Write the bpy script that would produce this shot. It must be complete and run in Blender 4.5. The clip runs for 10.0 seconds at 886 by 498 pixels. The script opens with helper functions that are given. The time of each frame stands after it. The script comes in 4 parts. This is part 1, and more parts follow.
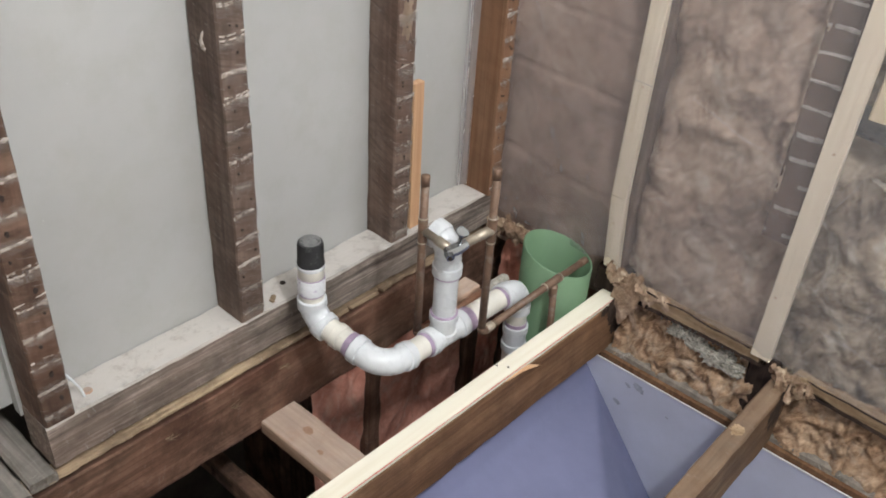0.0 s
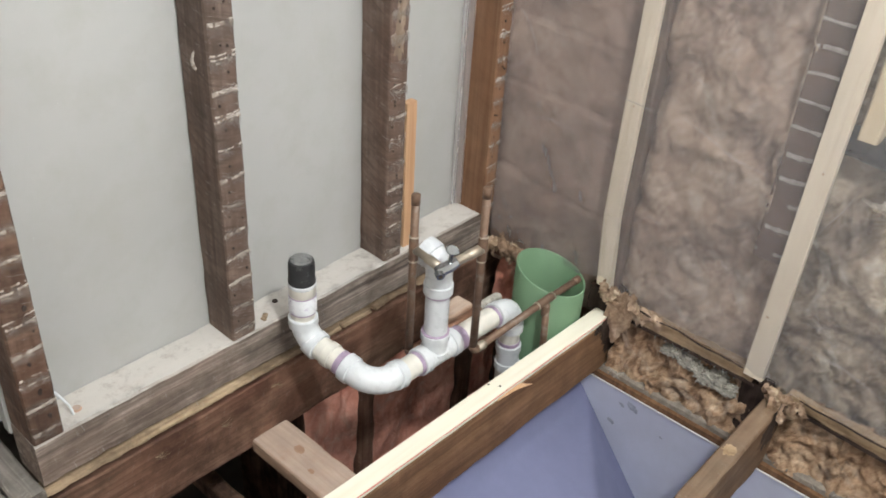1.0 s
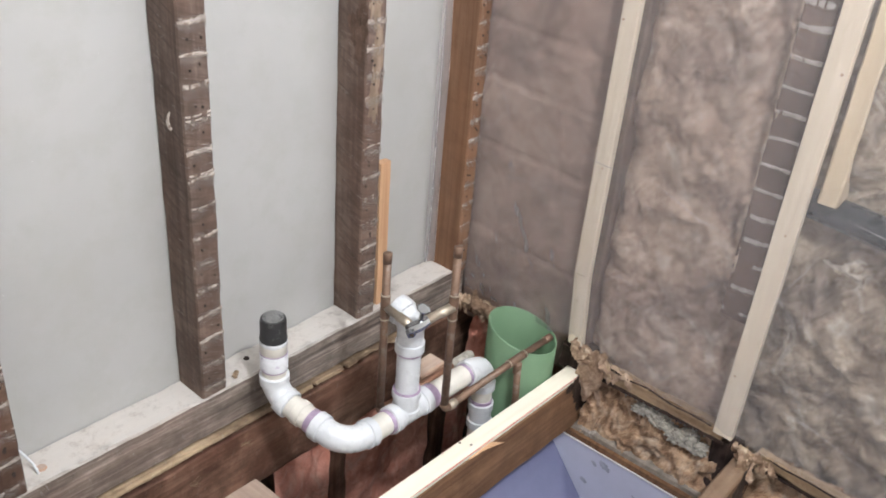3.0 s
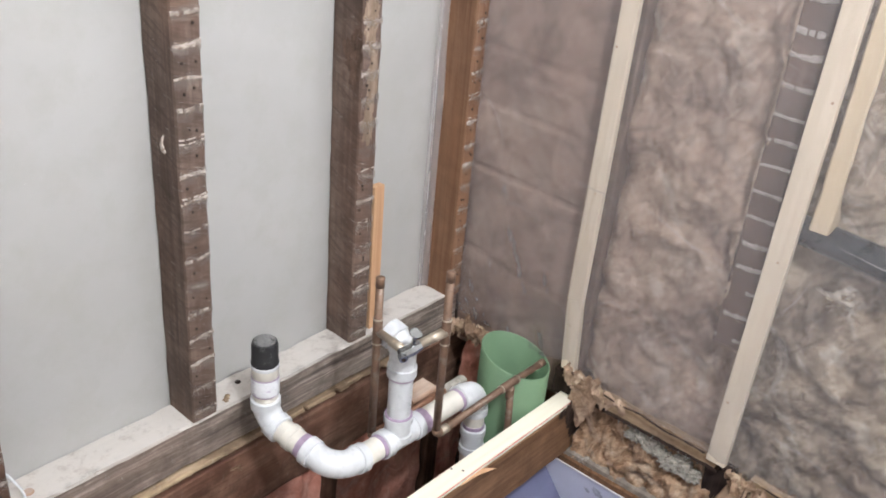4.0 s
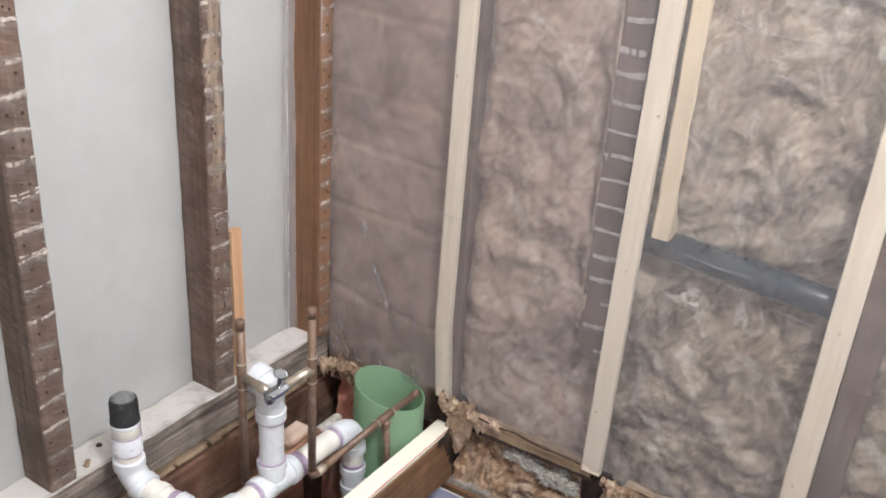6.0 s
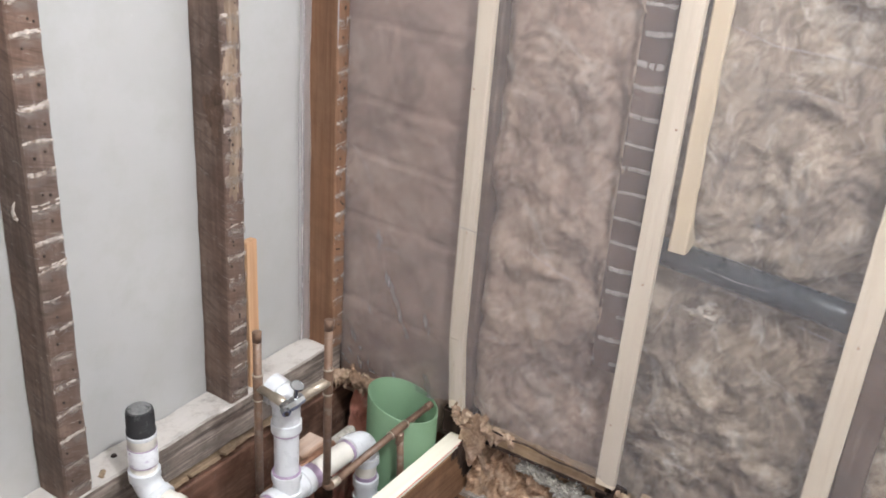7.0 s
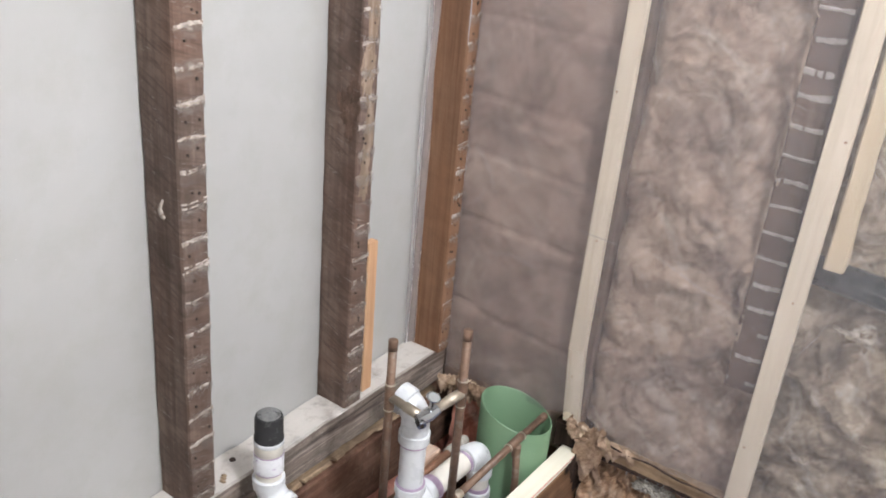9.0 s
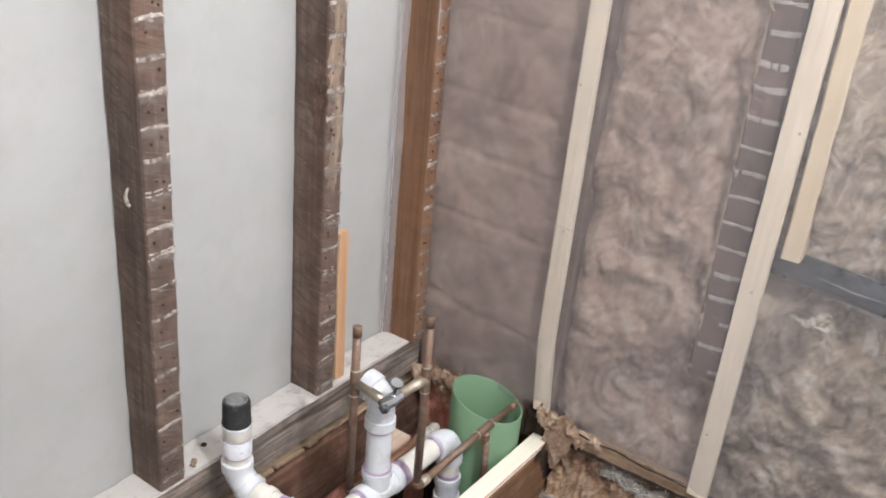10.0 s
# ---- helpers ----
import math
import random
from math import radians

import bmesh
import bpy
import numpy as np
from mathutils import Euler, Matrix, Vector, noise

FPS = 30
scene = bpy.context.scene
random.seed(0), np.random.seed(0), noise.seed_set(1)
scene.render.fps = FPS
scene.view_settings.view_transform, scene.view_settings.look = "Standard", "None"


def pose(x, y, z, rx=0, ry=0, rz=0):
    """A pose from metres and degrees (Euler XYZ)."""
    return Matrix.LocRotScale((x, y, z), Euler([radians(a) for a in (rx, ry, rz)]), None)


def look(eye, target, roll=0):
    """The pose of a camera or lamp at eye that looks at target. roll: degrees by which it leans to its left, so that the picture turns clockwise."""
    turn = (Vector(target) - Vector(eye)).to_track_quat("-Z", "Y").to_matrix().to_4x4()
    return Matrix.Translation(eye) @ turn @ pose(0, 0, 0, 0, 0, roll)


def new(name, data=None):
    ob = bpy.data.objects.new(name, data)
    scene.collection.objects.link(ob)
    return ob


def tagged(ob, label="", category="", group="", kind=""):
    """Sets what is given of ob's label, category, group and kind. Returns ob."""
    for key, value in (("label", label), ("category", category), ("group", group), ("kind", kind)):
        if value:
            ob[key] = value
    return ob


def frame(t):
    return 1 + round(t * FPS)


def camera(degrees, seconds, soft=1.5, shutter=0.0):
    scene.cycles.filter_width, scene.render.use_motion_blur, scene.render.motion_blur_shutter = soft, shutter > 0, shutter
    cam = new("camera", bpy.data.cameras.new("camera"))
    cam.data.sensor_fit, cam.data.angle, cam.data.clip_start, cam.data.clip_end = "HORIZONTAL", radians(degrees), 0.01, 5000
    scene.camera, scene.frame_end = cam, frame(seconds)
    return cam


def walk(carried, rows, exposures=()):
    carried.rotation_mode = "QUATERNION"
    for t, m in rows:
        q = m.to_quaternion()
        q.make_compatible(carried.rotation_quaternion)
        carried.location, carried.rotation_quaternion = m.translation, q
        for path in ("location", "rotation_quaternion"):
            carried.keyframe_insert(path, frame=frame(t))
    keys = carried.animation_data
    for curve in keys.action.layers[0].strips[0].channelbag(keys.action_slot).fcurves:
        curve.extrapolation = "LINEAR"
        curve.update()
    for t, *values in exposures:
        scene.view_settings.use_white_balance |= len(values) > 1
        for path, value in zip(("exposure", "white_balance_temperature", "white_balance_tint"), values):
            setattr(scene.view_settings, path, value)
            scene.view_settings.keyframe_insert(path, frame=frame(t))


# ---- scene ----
cam = camera(54.4, 10.0, 1.75, 0.5)
PATH = [
    (0, (1.195, -1.477, 1.097), (0.133, -0.196, -0.014), 4.1),
    (0.5, (1.199, -1.464, 1.1), (0.127, -0.178, 0.005), 4.0),
    (1, (1.214, -1.463, 1.1), (0.129, -0.172, 0.025), 4.0),
    (1.5, (1.221, -1.455, 1.104), (0.122, -0.163, 0.044), 3.8),
    (2, (1.224, -1.456, 1.104), (0.116, -0.156, 0.064), 3.8),
    (2.5, (1.23, -1.464, 1.11), (0.137, -0.117, 0.114), 4.6),
    (4, (1.235, -1.459, 1.118), (0.125, -0.069, 0.204), 5.4),
    (4.5, (1.243, -1.466, 1.119), (0.145, -0.041, 0.245), 5.5),
    (5, (1.256, -1.461, 1.116), (0.19, 0.007, 0.272), 5.4),
    (5.5, (1.274, -1.442, 1.117), (0.303, 0.095, 0.282), 4.6),
    (5.7, (1.289, -1.441, 1.106), (0.36, 0.129, 0.287), 3.9),
    (7, (1.264, -1.455, 1.108), (0.323, 0.126, 0.325), 4.2),
    (7.5, (1.252, -1.472, 1.107), (0.269, 0.078, 0.314), 5.0),
    (8, (1.17, -1.471, 1.098), (0.178, 0.073, 0.303), 5.1),
    (8.5, (1.067, -1.487, 1.095), (0.076, 0.054, 0.295), 5.2),
    (9, (1.057, -1.506, 1.093), (0.068, 0.035, 0.287), 5.3),
    (9.5, (1.11, -1.521, 1.096), (0.109, 0.011, 0.29), 5.4),
    (10, (1.135, -1.495, 1.096), (0.14, 0.039, 0.287), 5.3),
]
walk(cam, [(t, look(eye, target, roll)) for t, eye, target, roll in PATH], [(0.0, -0.2, 6650, 7), (0.6, -0.07, 6700, 3), (1.2, 0.01, 6700, 6), (2.5, 0.07, 6550, 9), (5.0, 0.12, 6500, 10), (7.0, 0.12, 6500, 10), (10.0, 0.1, 6500, 10)])

# ---- light ----
world = bpy.data.worlds.new("world")
scene.world = world
world.use_nodes = True
world.node_tree.nodes["Background"].inputs[0].default_value = (0.5, 0.52, 0.6, 1)
world.node_tree.nodes["Background"].inputs[1].default_value = 0.05
lamp = bpy.data.lights.new("ceiling_bulb", "POINT")
lamp.energy, lamp.color, lamp.shadow_soft_size = 134.0, (0.93, 0.96, 1.0), 0.07
new("ceiling_bulb", lamp).matrix_basis = Matrix.Translation((1.65, -1.12, 2.15))

# ---- helpers of the scene ----
WHERE = {}


def at(x=0, y=0, z=0):
    return Matrix.Translation((x, y, z))


def thing(name, label, category, place=None, group="", kind=""):
    """An Empty at a thing's base."""
    ob = new(name)
    ob.empty_display_size = 0.02
    ob.matrix_basis = place or Matrix()
    WHERE[ob] = ob.matrix_basis.copy()
    return tagged(ob, label, category, group, kind)


def mesh_of(name, bm, material, smooth=False):
    me = bpy.data.meshes.new(name)
    bmesh.ops.recalc_face_normals(bm, faces=bm.faces[:])
    bm.to_mesh(me)
    bm.free()
    for m in material if isinstance(material, (list, tuple)) else [material]:
        me.materials.append(m)
    if smooth:
        me.shade_smooth()
    return me


def part(name, bm, material, parent=None, label="", place=None, smooth=False):
    """One mesh object; place is in the world."""
    ob = new(name, mesh_of(name, bm, material, smooth))
    m = place or Matrix()
    WHERE[ob] = m.copy()
    ob.matrix_basis = m
    if parent is not None:
        ob.parent = parent
        ob.matrix_parent_inverse = WHERE[parent].inverted()
    if label:
        ob["label"] = label
    return ob


def solid(name, bm, material, label, category, place=None, group="", kind="", smooth=False):
    return tagged(part(name, bm, material, None, "", place, smooth), label, category, group, kind)


def wob(p, scale, amount, seed=0.0):
    """A smooth random shift of a point."""
    q = Vector(p) * scale + Vector((seed * 7.3, seed * 3.1, seed * 5.7))
    return noise.noise_vector(q) * amount


def lumber(w, d, length, rough=0.0012, chamfer=0.003, seg=None, seed=0.0, wear=0.0, bow=0.0):
    """A board along local z from 0 to length, its section w by d about the axis; worn edges, uneven faces."""
    bm = bmesh.new()
    seg = seg or max(4, int(length / 0.03))
    c = min(chamfer, w * 0.3, d * 0.3)
    sec = []
    for sx, sy, flip in ((1, 1, 0), (-1, 1, 1), (-1, -1, 0), (1, -1, 1)):
        a = (sx * (w / 2), sy * (d / 2 - c))
        b = (sx * (w / 2 - c), sy * (d / 2))
        sec += [b, a] if flip else [a, b]
    mids = []
    for i, p in enumerate(sec):
        q = sec[(i + 1) % 8]
        mids.append(p)
        if abs(p[0] - q[0]) + abs(p[1] - q[1]) > 3 * c:
            mids += [(p[0] + (q[0] - p[0]) * f, p[1] + (q[1] - p[1]) * f) for f in (1 / 3, 2 / 3)]
    rings = []
    for k in range(seg + 1):
        z = length * k / seg
        ring = []
        for x, y in mids:
            p = Vector((x, y, z))
            s = wob(p, 14, rough, seed) + wob(p, 60, rough * 0.5, seed + 9)
            corner = abs(abs(x) - w / 2) < c * 1.5 and abs(abs(y) - d / 2) < c * 1.5
            if corner and wear:
                chip = max(0.0, noise.noise(Vector((z * 22, seed * 5 + x * 30, y * 30)))) * wear
                p.x -= math.copysign(chip, x)
                p.y -= math.copysign(chip, y)
            s.z *= 0.3
            p += s
            p.x += bow * math.sin(math.pi * z / length)
            ring.append(bm.verts.new(p))
        rings.append(ring)
    n = len(mids)
    for a, b in zip(rings, rings[1:]):
        for i in range(n):
            bm.faces.new((a[i], a[(i + 1) % n], b[(i + 1) % n], b[i]))
    bm.faces.new(rings[0][::-1])
    bm.faces.new(rings[-1])
    return bm


def sheet(nu, nv, fn):
    """A grid of points fn(u, v), u and v from 0 to 1."""
    bm = bmesh.new()
    g = [[bm.verts.new(fn(i / nu, j / nv)) for j in range(nv + 1)] for i in range(nu + 1)]
    for i in range(nu):
        for j in range(nv):
            bm.faces.new((g[i][j], g[i + 1][j], g[i + 1][j + 1], g[i][j + 1]))
    return bm


def slab(lo, hi, bevel=0.002):
    bm = bmesh.new()
    bmesh.ops.create_cube(bm, size=1)
    lo, hi = Vector(lo), Vector(hi)
    for v in bm.verts:
        v.co = (lo + hi) / 2 + Vector([a * b for a, b in zip(v.co, hi - lo)])
    if bevel:
        bmesh.ops.bevel(bm, geom=bm.edges[:], offset=bevel, segments=2, affect="EDGES", profile=0.7)
    return bm


def prism(outline, y0, y1, jag=0.0, seed=0):
    """A slab of an outline in x and z, from y0 to y1."""
    bm = bmesh.new()
    pts = [Vector((x, 0, z)) + wob((x, 3, z), 60, jag, seed) for x, z in outline]
    a = [bm.verts.new((p.x, y0, p.z)) for p in pts]
    b = [bm.verts.new((p.x, y1, p.z)) for p in pts]
    n = len(pts)
    bm.faces.new(a)
    bm.faces.new(b[::-1])
    for i in range(n):
        bm.faces.new((a[i], b[i], b[(i + 1) % n], a[(i + 1) % n]))
    return bm


def tube(path, radii, n=24, hollow=0.0, closed=True, bm=None):
    """A round pipe along a path; radii is one number or one for each point; hollow gives the wall's thickness."""
    bm = bm or bmesh.new()
    path = [Vector(p) for p in path]
    radii = [radii] * len(path) if isinstance(radii, (int, float)) else radii
    tang = []
    for i in range(len(path)):
        d = path[min(i + 1, len(path) - 1)] - path[max(i - 1, 0)]
        tang.append(d.normalized() if d.length > 1e-9 else tang[-1])
    ref = Vector((0, 0, 1)) if abs(tang[0].z) < 0.9 else Vector((1, 0, 0))
    side = tang[0].cross(ref).normalized()
    outer, inner = [], []
    for p, t, r in zip(path, tang, radii):
        side = (side - t * side.dot(t)).normalized()
        up = t.cross(side)
        outer.append([bm.verts.new(p + (side * math.cos(a) + up * math.sin(a)) * r) for a in [2 * math.pi * k / n for k in range(n)]])
        if hollow:
            inner.append([bm.verts.new(p + (side * math.cos(a) + up * math.sin(a)) * (r - hollow)) for a in [2 * math.pi * k / n for k in range(n)]])
    for rings in (outer, inner):
        for a, b in zip(rings, rings[1:]):
            for i in range(n):
                bm.faces.new((a[i], a[(i + 1) % n], b[(i + 1) % n], b[i]))
    if hollow:
        for e in (0, -1):
            for i in range(n):
                bm.faces.new((outer[e][i], outer[e][(i + 1) % n], inner[e][(i + 1) % n], inner[e][i]))
    elif closed:
        bm.faces.new(outer[0])
        bm.faces.new(outer[-1][::-1])
    return bm


def arc(p0, corner, p1, r, n=10):
    """Points of a bend of radius r where the way p0 - corner - p1 turns."""
    p0, corner, p1 = Vector(p0), Vector(corner), Vector(p1)
    a, b = (p0 - corner).normalized(), (p1 - corner).normalized()
    half = a.angle(b) / 2
    cut = r / math.tan(half)
    mid = corner + (a + b).normalized() * (r / math.sin(half))
    s, e = corner + a * cut - mid, corner + b * cut - mid
    ang = s.angle(e)
    return [mid + (s * math.sin(ang * (1 - k / n)) + e * math.sin(ang * k / n)) / math.sin(ang) for k in range(n + 1)]


def lump(size, seed, detail=3, rough=0.35, freq=2.2):
    """An uneven clod or tuft about the origin."""
    bm = bmesh.new()
    bmesh.ops.create_icosphere(bm, subdivisions=detail, radius=1)
    for v in bm.verts:
        n1 = noise.noise(v.co * freq + Vector((seed, seed * 2, 0))) * rough + noise.noise(v.co * freq * 2.7 + Vector((0, seed, 4))) * rough * 0.6
        v.co = Vector([a * b * (1 + n1) for a, b in zip(v.co, size)])
    return bm


# ---- materials ----
def material(name):
    m = bpy.data.materials.new(name)
    m.use_nodes = True
    nt = m.node_tree
    b = nt.nodes["Principled BSDF"]

    def node(kind, **values):
        nd = nt.nodes.new(kind)
        for k, v in values.items():
            nd.inputs[k.replace("_", " ")].default_value = v
        return nd
    return m, nt, b, node


def wire(nt, a, b):
    nt.links.new(a, b)


def ramp(nt, source, stops, ease=False):
    r = nt.nodes.new("ShaderNodeValToRGB")
    while len(r.color_ramp.elements) < len(stops):
        r.color_ramp.elements.new(0.5)
    for e, (pos, col) in zip(r.color_ramp.elements, stops):
        e.position = pos
        e.color = (*col, 1) if len(col) == 3 else col
    if ease:
        r.color_ramp.interpolation = "EASE"
    wire(nt, source, r.inputs[0])
    return r.outputs[0]


def blend(nt, fac, a, b, mode="MIX"):
    m = nt.nodes.new("ShaderNodeMix")
    m.data_type, m.blend_type = "RGBA", mode
    for sock, v in ((m.inputs[0], fac), (m.inputs[6], a), (m.inputs[7], b)):
        if hasattr(v, "is_linked"):
            wire(nt, v, sock)
        else:
            sock.default_value = v if not isinstance(v, tuple) else (*v, 1)
    return m.outputs[2]


def coords(nt, scale=(1, 1, 1), jitter=True, turn=(0, 0, 0)):
    t = nt.nodes.new("ShaderNodeTexCoord")
    mp = nt.nodes.new("ShaderNodeMapping")
    if any(turn):
        mp.vector_type = "TEXTURE"
        scale = tuple(1 / c for c in scale)
    mp.inputs["Scale"].default_value = scale
    mp.inputs["Rotation"].default_value = turn
    if jitter:
        info = nt.nodes.new("ShaderNodeObjectInfo")
        add = nt.nodes.new("ShaderNodeVectorMath")
        add.operation = "MULTIPLY_ADD"
        wire(nt, info.outputs["Random"], add.inputs[0])
        add.inputs[1].default_value = (3.7, 5.1, 2.3)
        wire(nt, t.outputs["Object"], add.inputs[2])
        wire(nt, add.outputs[0], mp.inputs[0])
    else:
        wire(nt, t.outputs["Object"], mp.inputs[0])
    return mp.outputs[0]


def noise_tex(nt, vec, scale, detail=5, rough=0.6, distort=0.0):
    n = nt.nodes.new("ShaderNodeTexNoise")
    n.inputs["Scale"].default_value = scale
    n.inputs["Detail"].default_value = detail
    n.inputs["Roughness"].default_value = rough
    n.inputs["Distortion"].default_value = distort
    wire(nt, vec, n.inputs["Vector"])
    return n.outputs[0]


def bump(nt, b, height, strength, distance=0.002, under=None):
    n = nt.nodes.new("ShaderNodeBump")
    n.inputs["Strength"].default_value = strength
    n.inputs["Distance"].default_value = distance
    wire(nt, height, n.inputs["Height"])
    if under is not None:
        wire(nt, under, n.inputs["Normal"])
    if b is not None:
        wire(nt, n.outputs[0], b.inputs["Normal"])
    return n.outputs[0]


def wood(name, dark, mid, light, rough=0.75, dust=0.0, dust_or_light_colour=(0.5, 0.48, 0.45), saw=0.3, stain=0.35, grain=1.0, scuff=0.0, bands=0.0, kerf=0.0, warm=0.0, warm_colour=(0.2, 0.088, 0.05)):
    """Wood with its grain along local z: growth lines, cross saw marks, stains, and dust or painted light on upward
    faces.
    """
    m, nt, b, node = material(name)
    long = coords(nt, (grain, grain, grain * 0.045))
    even = coords(nt)
    g = noise_tex(nt, long, 70, 6, 0.65, 0.6)
    broad = noise_tex(nt, long, 14, 4, 0.55, 1.2)
    col = ramp(nt, g, [(0.36, dark), (0.5, mid), (0.64, light)])
    col2 = ramp(nt, broad, [(0.3, dark), (0.62, light)])
    col = blend(nt, 0.45, col, col2)
    spots = noise_tex(nt, even, 9, 5, 0.7, 0.3)
    st = ramp(nt, spots, [(0.38, (1, 1, 1)), (0.62, (0, 0, 0))])
    sm = nt.nodes.new("ShaderNodeMath")
    sm.operation = "MULTIPLY"
    wire(nt, st, sm.inputs[0])
    sm.inputs[1].default_value = stain
    col = blend(nt, sm.outputs[0], col, tuple(c * 0.55 for c in dark))
    sawn = noise_tex(nt, coords(nt, (6, 6, 240), turn=(0.35, 0.1, 0)), 1.0, 2, 0.5)
    height = blend(nt, saw, g, sawn)
    if saw > 0.2:
        col = blend(nt, saw * 0.6, col, ramp(nt, sawn, [(0.35, dark), (0.7, light)]), "OVERLAY")
    if warm:
        w = noise_tex(nt, coords(nt, (1, 1, 0.45)), 5.5, 4, 0.6, 0.4)
        col = blend(nt, ramp(nt, w, [(0.45, (0, 0, 0)), (0.66, (warm, warm, warm))]), col, warm_colour)
    if dust:
        d = noise_tex(nt, even, 22, 7, 0.72)
        geo = nt.nodes.new("ShaderNodeNewGeometry")
        sep = nt.nodes.new("ShaderNodeSeparateXYZ")
        wire(nt, geo.outputs["Normal"], sep.inputs[0])
        up = ramp(nt, sep.outputs[2], [(0.5, (0, 0, 0)), (0.9, (1, 1, 1))])
        dm = nt.nodes.new("ShaderNodeMath")
        dm.operation = "MULTIPLY"
        wire(nt, up, dm.inputs[0])
        wire(nt, ramp(nt, d, [(0.25, (0.25, 0.25, 0.25)), (0.5, (1, 1, 1))]), dm.inputs[1])
        dk = nt.nodes.new("ShaderNodeMath")
        dk.operation = "MULTIPLY"
        wire(nt, dm.outputs[0], dk.inputs[0])
        dk.inputs[1].default_value = dust
        col = blend(nt, dk.outputs[0], col, dust_or_light_colour)
    if kerf:
        k = noise_tex(nt, coords(nt, (9, 9, 125), turn=(0.42, 0.3, 0)), 1.0, 5, 0.7, 0.7)
        lines = ramp(nt, k, [(0.36, (kerf, kerf, kerf)), (0.5, (0, 0, 0))])
        col = blend(nt, lines, col, tuple(c * 0.6 for c in dark))
        pale = ramp(nt, k, [(0.6, (0, 0, 0)), (0.7, (kerf * 0.6,) * 3)])
        col = blend(nt, pale, col, light)
        height = blend(nt, 0.4, height, k)
    if bands:
        z = noise_tex(nt, coords(nt, (3, 3, 21)), 1.0, 4, 0.65, 0.4)
        col = blend(nt, ramp(nt, z, [(0.38, (bands, bands, bands)), (0.55, (0, 0, 0))]), col, dark)
        col = blend(nt, ramp(nt, z, [(0.52, (0, 0, 0)), (0.68, (bands, bands, bands))]), col, (light[0] * 1.15, light[1] * 1.08, light[2]))
    if scuff:
        s = noise_tex(nt, coords(nt, (5, 5, 30), turn=(0.2, 0.3, 0)), 6, 6, 0.75)
        k = ramp(nt, s, [(0.6, (0, 0, 0)), (0.72, (scuff, scuff, scuff))])
        col = blend(nt, k, col, (0.42, 0.4, 0.38))
    wire(nt, col, b.inputs["Base Color"])
    b.inputs["Roughness"].default_value = rough
    b.inputs["Specular IOR Level"].default_value = 0.25
    bump(nt, b, height, 0.55, 0.0025)
    return m


def plain(name, colour, rough=0.5, metal=0.0, vary=0.12, scale=30, bumps=0.1, spec=0.5, spot=None, spot_at=0.62):
    """A plain surface with a slight unevenness of tone; spot: a second colour in patches."""
    m, nt, b, node = material(name)
    v = coords(nt)
    n = noise_tex(nt, v, scale, 5, 0.65)
    col = ramp(nt, n, [(0.25, tuple(c * (1 - vary) for c in colour)), (0.75, tuple(min(1, c * (1 + vary)) for c in colour))])
    if spot:
        s = noise_tex(nt, v, scale * 0.8, 6, 0.7, 0.5)
        col = blend(nt, ramp(nt, s, [(spot_at, (0, 0, 0)), (spot_at + 0.08, (1, 1, 1))]), col, spot)
    wire(nt, col, b.inputs["Base Color"])
    wire(nt, ramp(nt, noise_tex(nt, v, scale * 2.2, 3), [(0.3, (rough * 0.8,) * 3), (0.7, (min(1, rough * 1.15),) * 3)]), b.inputs["Roughness"])
    b.inputs["Metallic"].default_value = metal
    b.inputs["Specular IOR Level"].default_value = spec
    if bumps:
        bump(nt, b, noise_tex(nt, v, scale * 5, 4, 0.6), bumps, 0.001)
    return m


def fibre(name, dark, mid, light, scale=1.0, white=0.0, depth=0.012, strands=0.25):
    """Glass wool: soft swirling wads and strands in several tones, the shade of folds between them drawn as dark lines.
    """
    m, nt, b, node = material(name)
    v = coords(nt)
    big = noise_tex(nt, v, 3.2 * scale, 3, 0.5, 1.2)
    swirl = noise_tex(nt, v, 9 * scale, 7, 0.64, 0.9)
    strand = noise_tex(nt, coords(nt, (1, 1, 0.35), turn=(0, 0.7, 0)), 30 * scale, 6, 0.68, 1.4)
    fine = noise_tex(nt, v, 150 * scale, 3, 0.6, 1.5)
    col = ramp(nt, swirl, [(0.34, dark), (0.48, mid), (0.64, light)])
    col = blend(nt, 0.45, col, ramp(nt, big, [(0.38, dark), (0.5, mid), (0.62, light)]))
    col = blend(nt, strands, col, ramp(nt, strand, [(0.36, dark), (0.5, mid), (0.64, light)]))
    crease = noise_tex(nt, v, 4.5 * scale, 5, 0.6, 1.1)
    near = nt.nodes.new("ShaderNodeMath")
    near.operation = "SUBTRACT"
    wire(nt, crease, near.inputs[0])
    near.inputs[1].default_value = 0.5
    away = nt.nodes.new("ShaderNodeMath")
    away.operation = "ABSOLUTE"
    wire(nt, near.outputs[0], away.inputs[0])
    # shade of the folds, painted in as thin dark lines
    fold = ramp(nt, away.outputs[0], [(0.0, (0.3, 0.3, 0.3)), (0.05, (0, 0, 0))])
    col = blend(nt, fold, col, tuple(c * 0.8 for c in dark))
    if white:
        w = noise_tex(nt, coords(nt, (1, 1, 0.6), turn=(0, -0.6, 0)), 6.5 * scale, 7, 0.68, 1.3)
        col = blend(nt, ramp(nt, w, [(0.52, (0, 0, 0)), (0.7, (white, white, white))]), col, (0.74, 0.69, 0.6))
    wire(nt, col, b.inputs["Base Color"])
    b.inputs["Roughness"].default_value = 0.95
    b.inputs["Specular IOR Level"].default_value = 0.1
    first = bump(nt, None, swirl, 0.8, depth)
    second = bump(nt, None, strand, 0.6, depth * 0.4, first)
    bump(nt, b, fine, 0.35, 0.002, second)
    return m


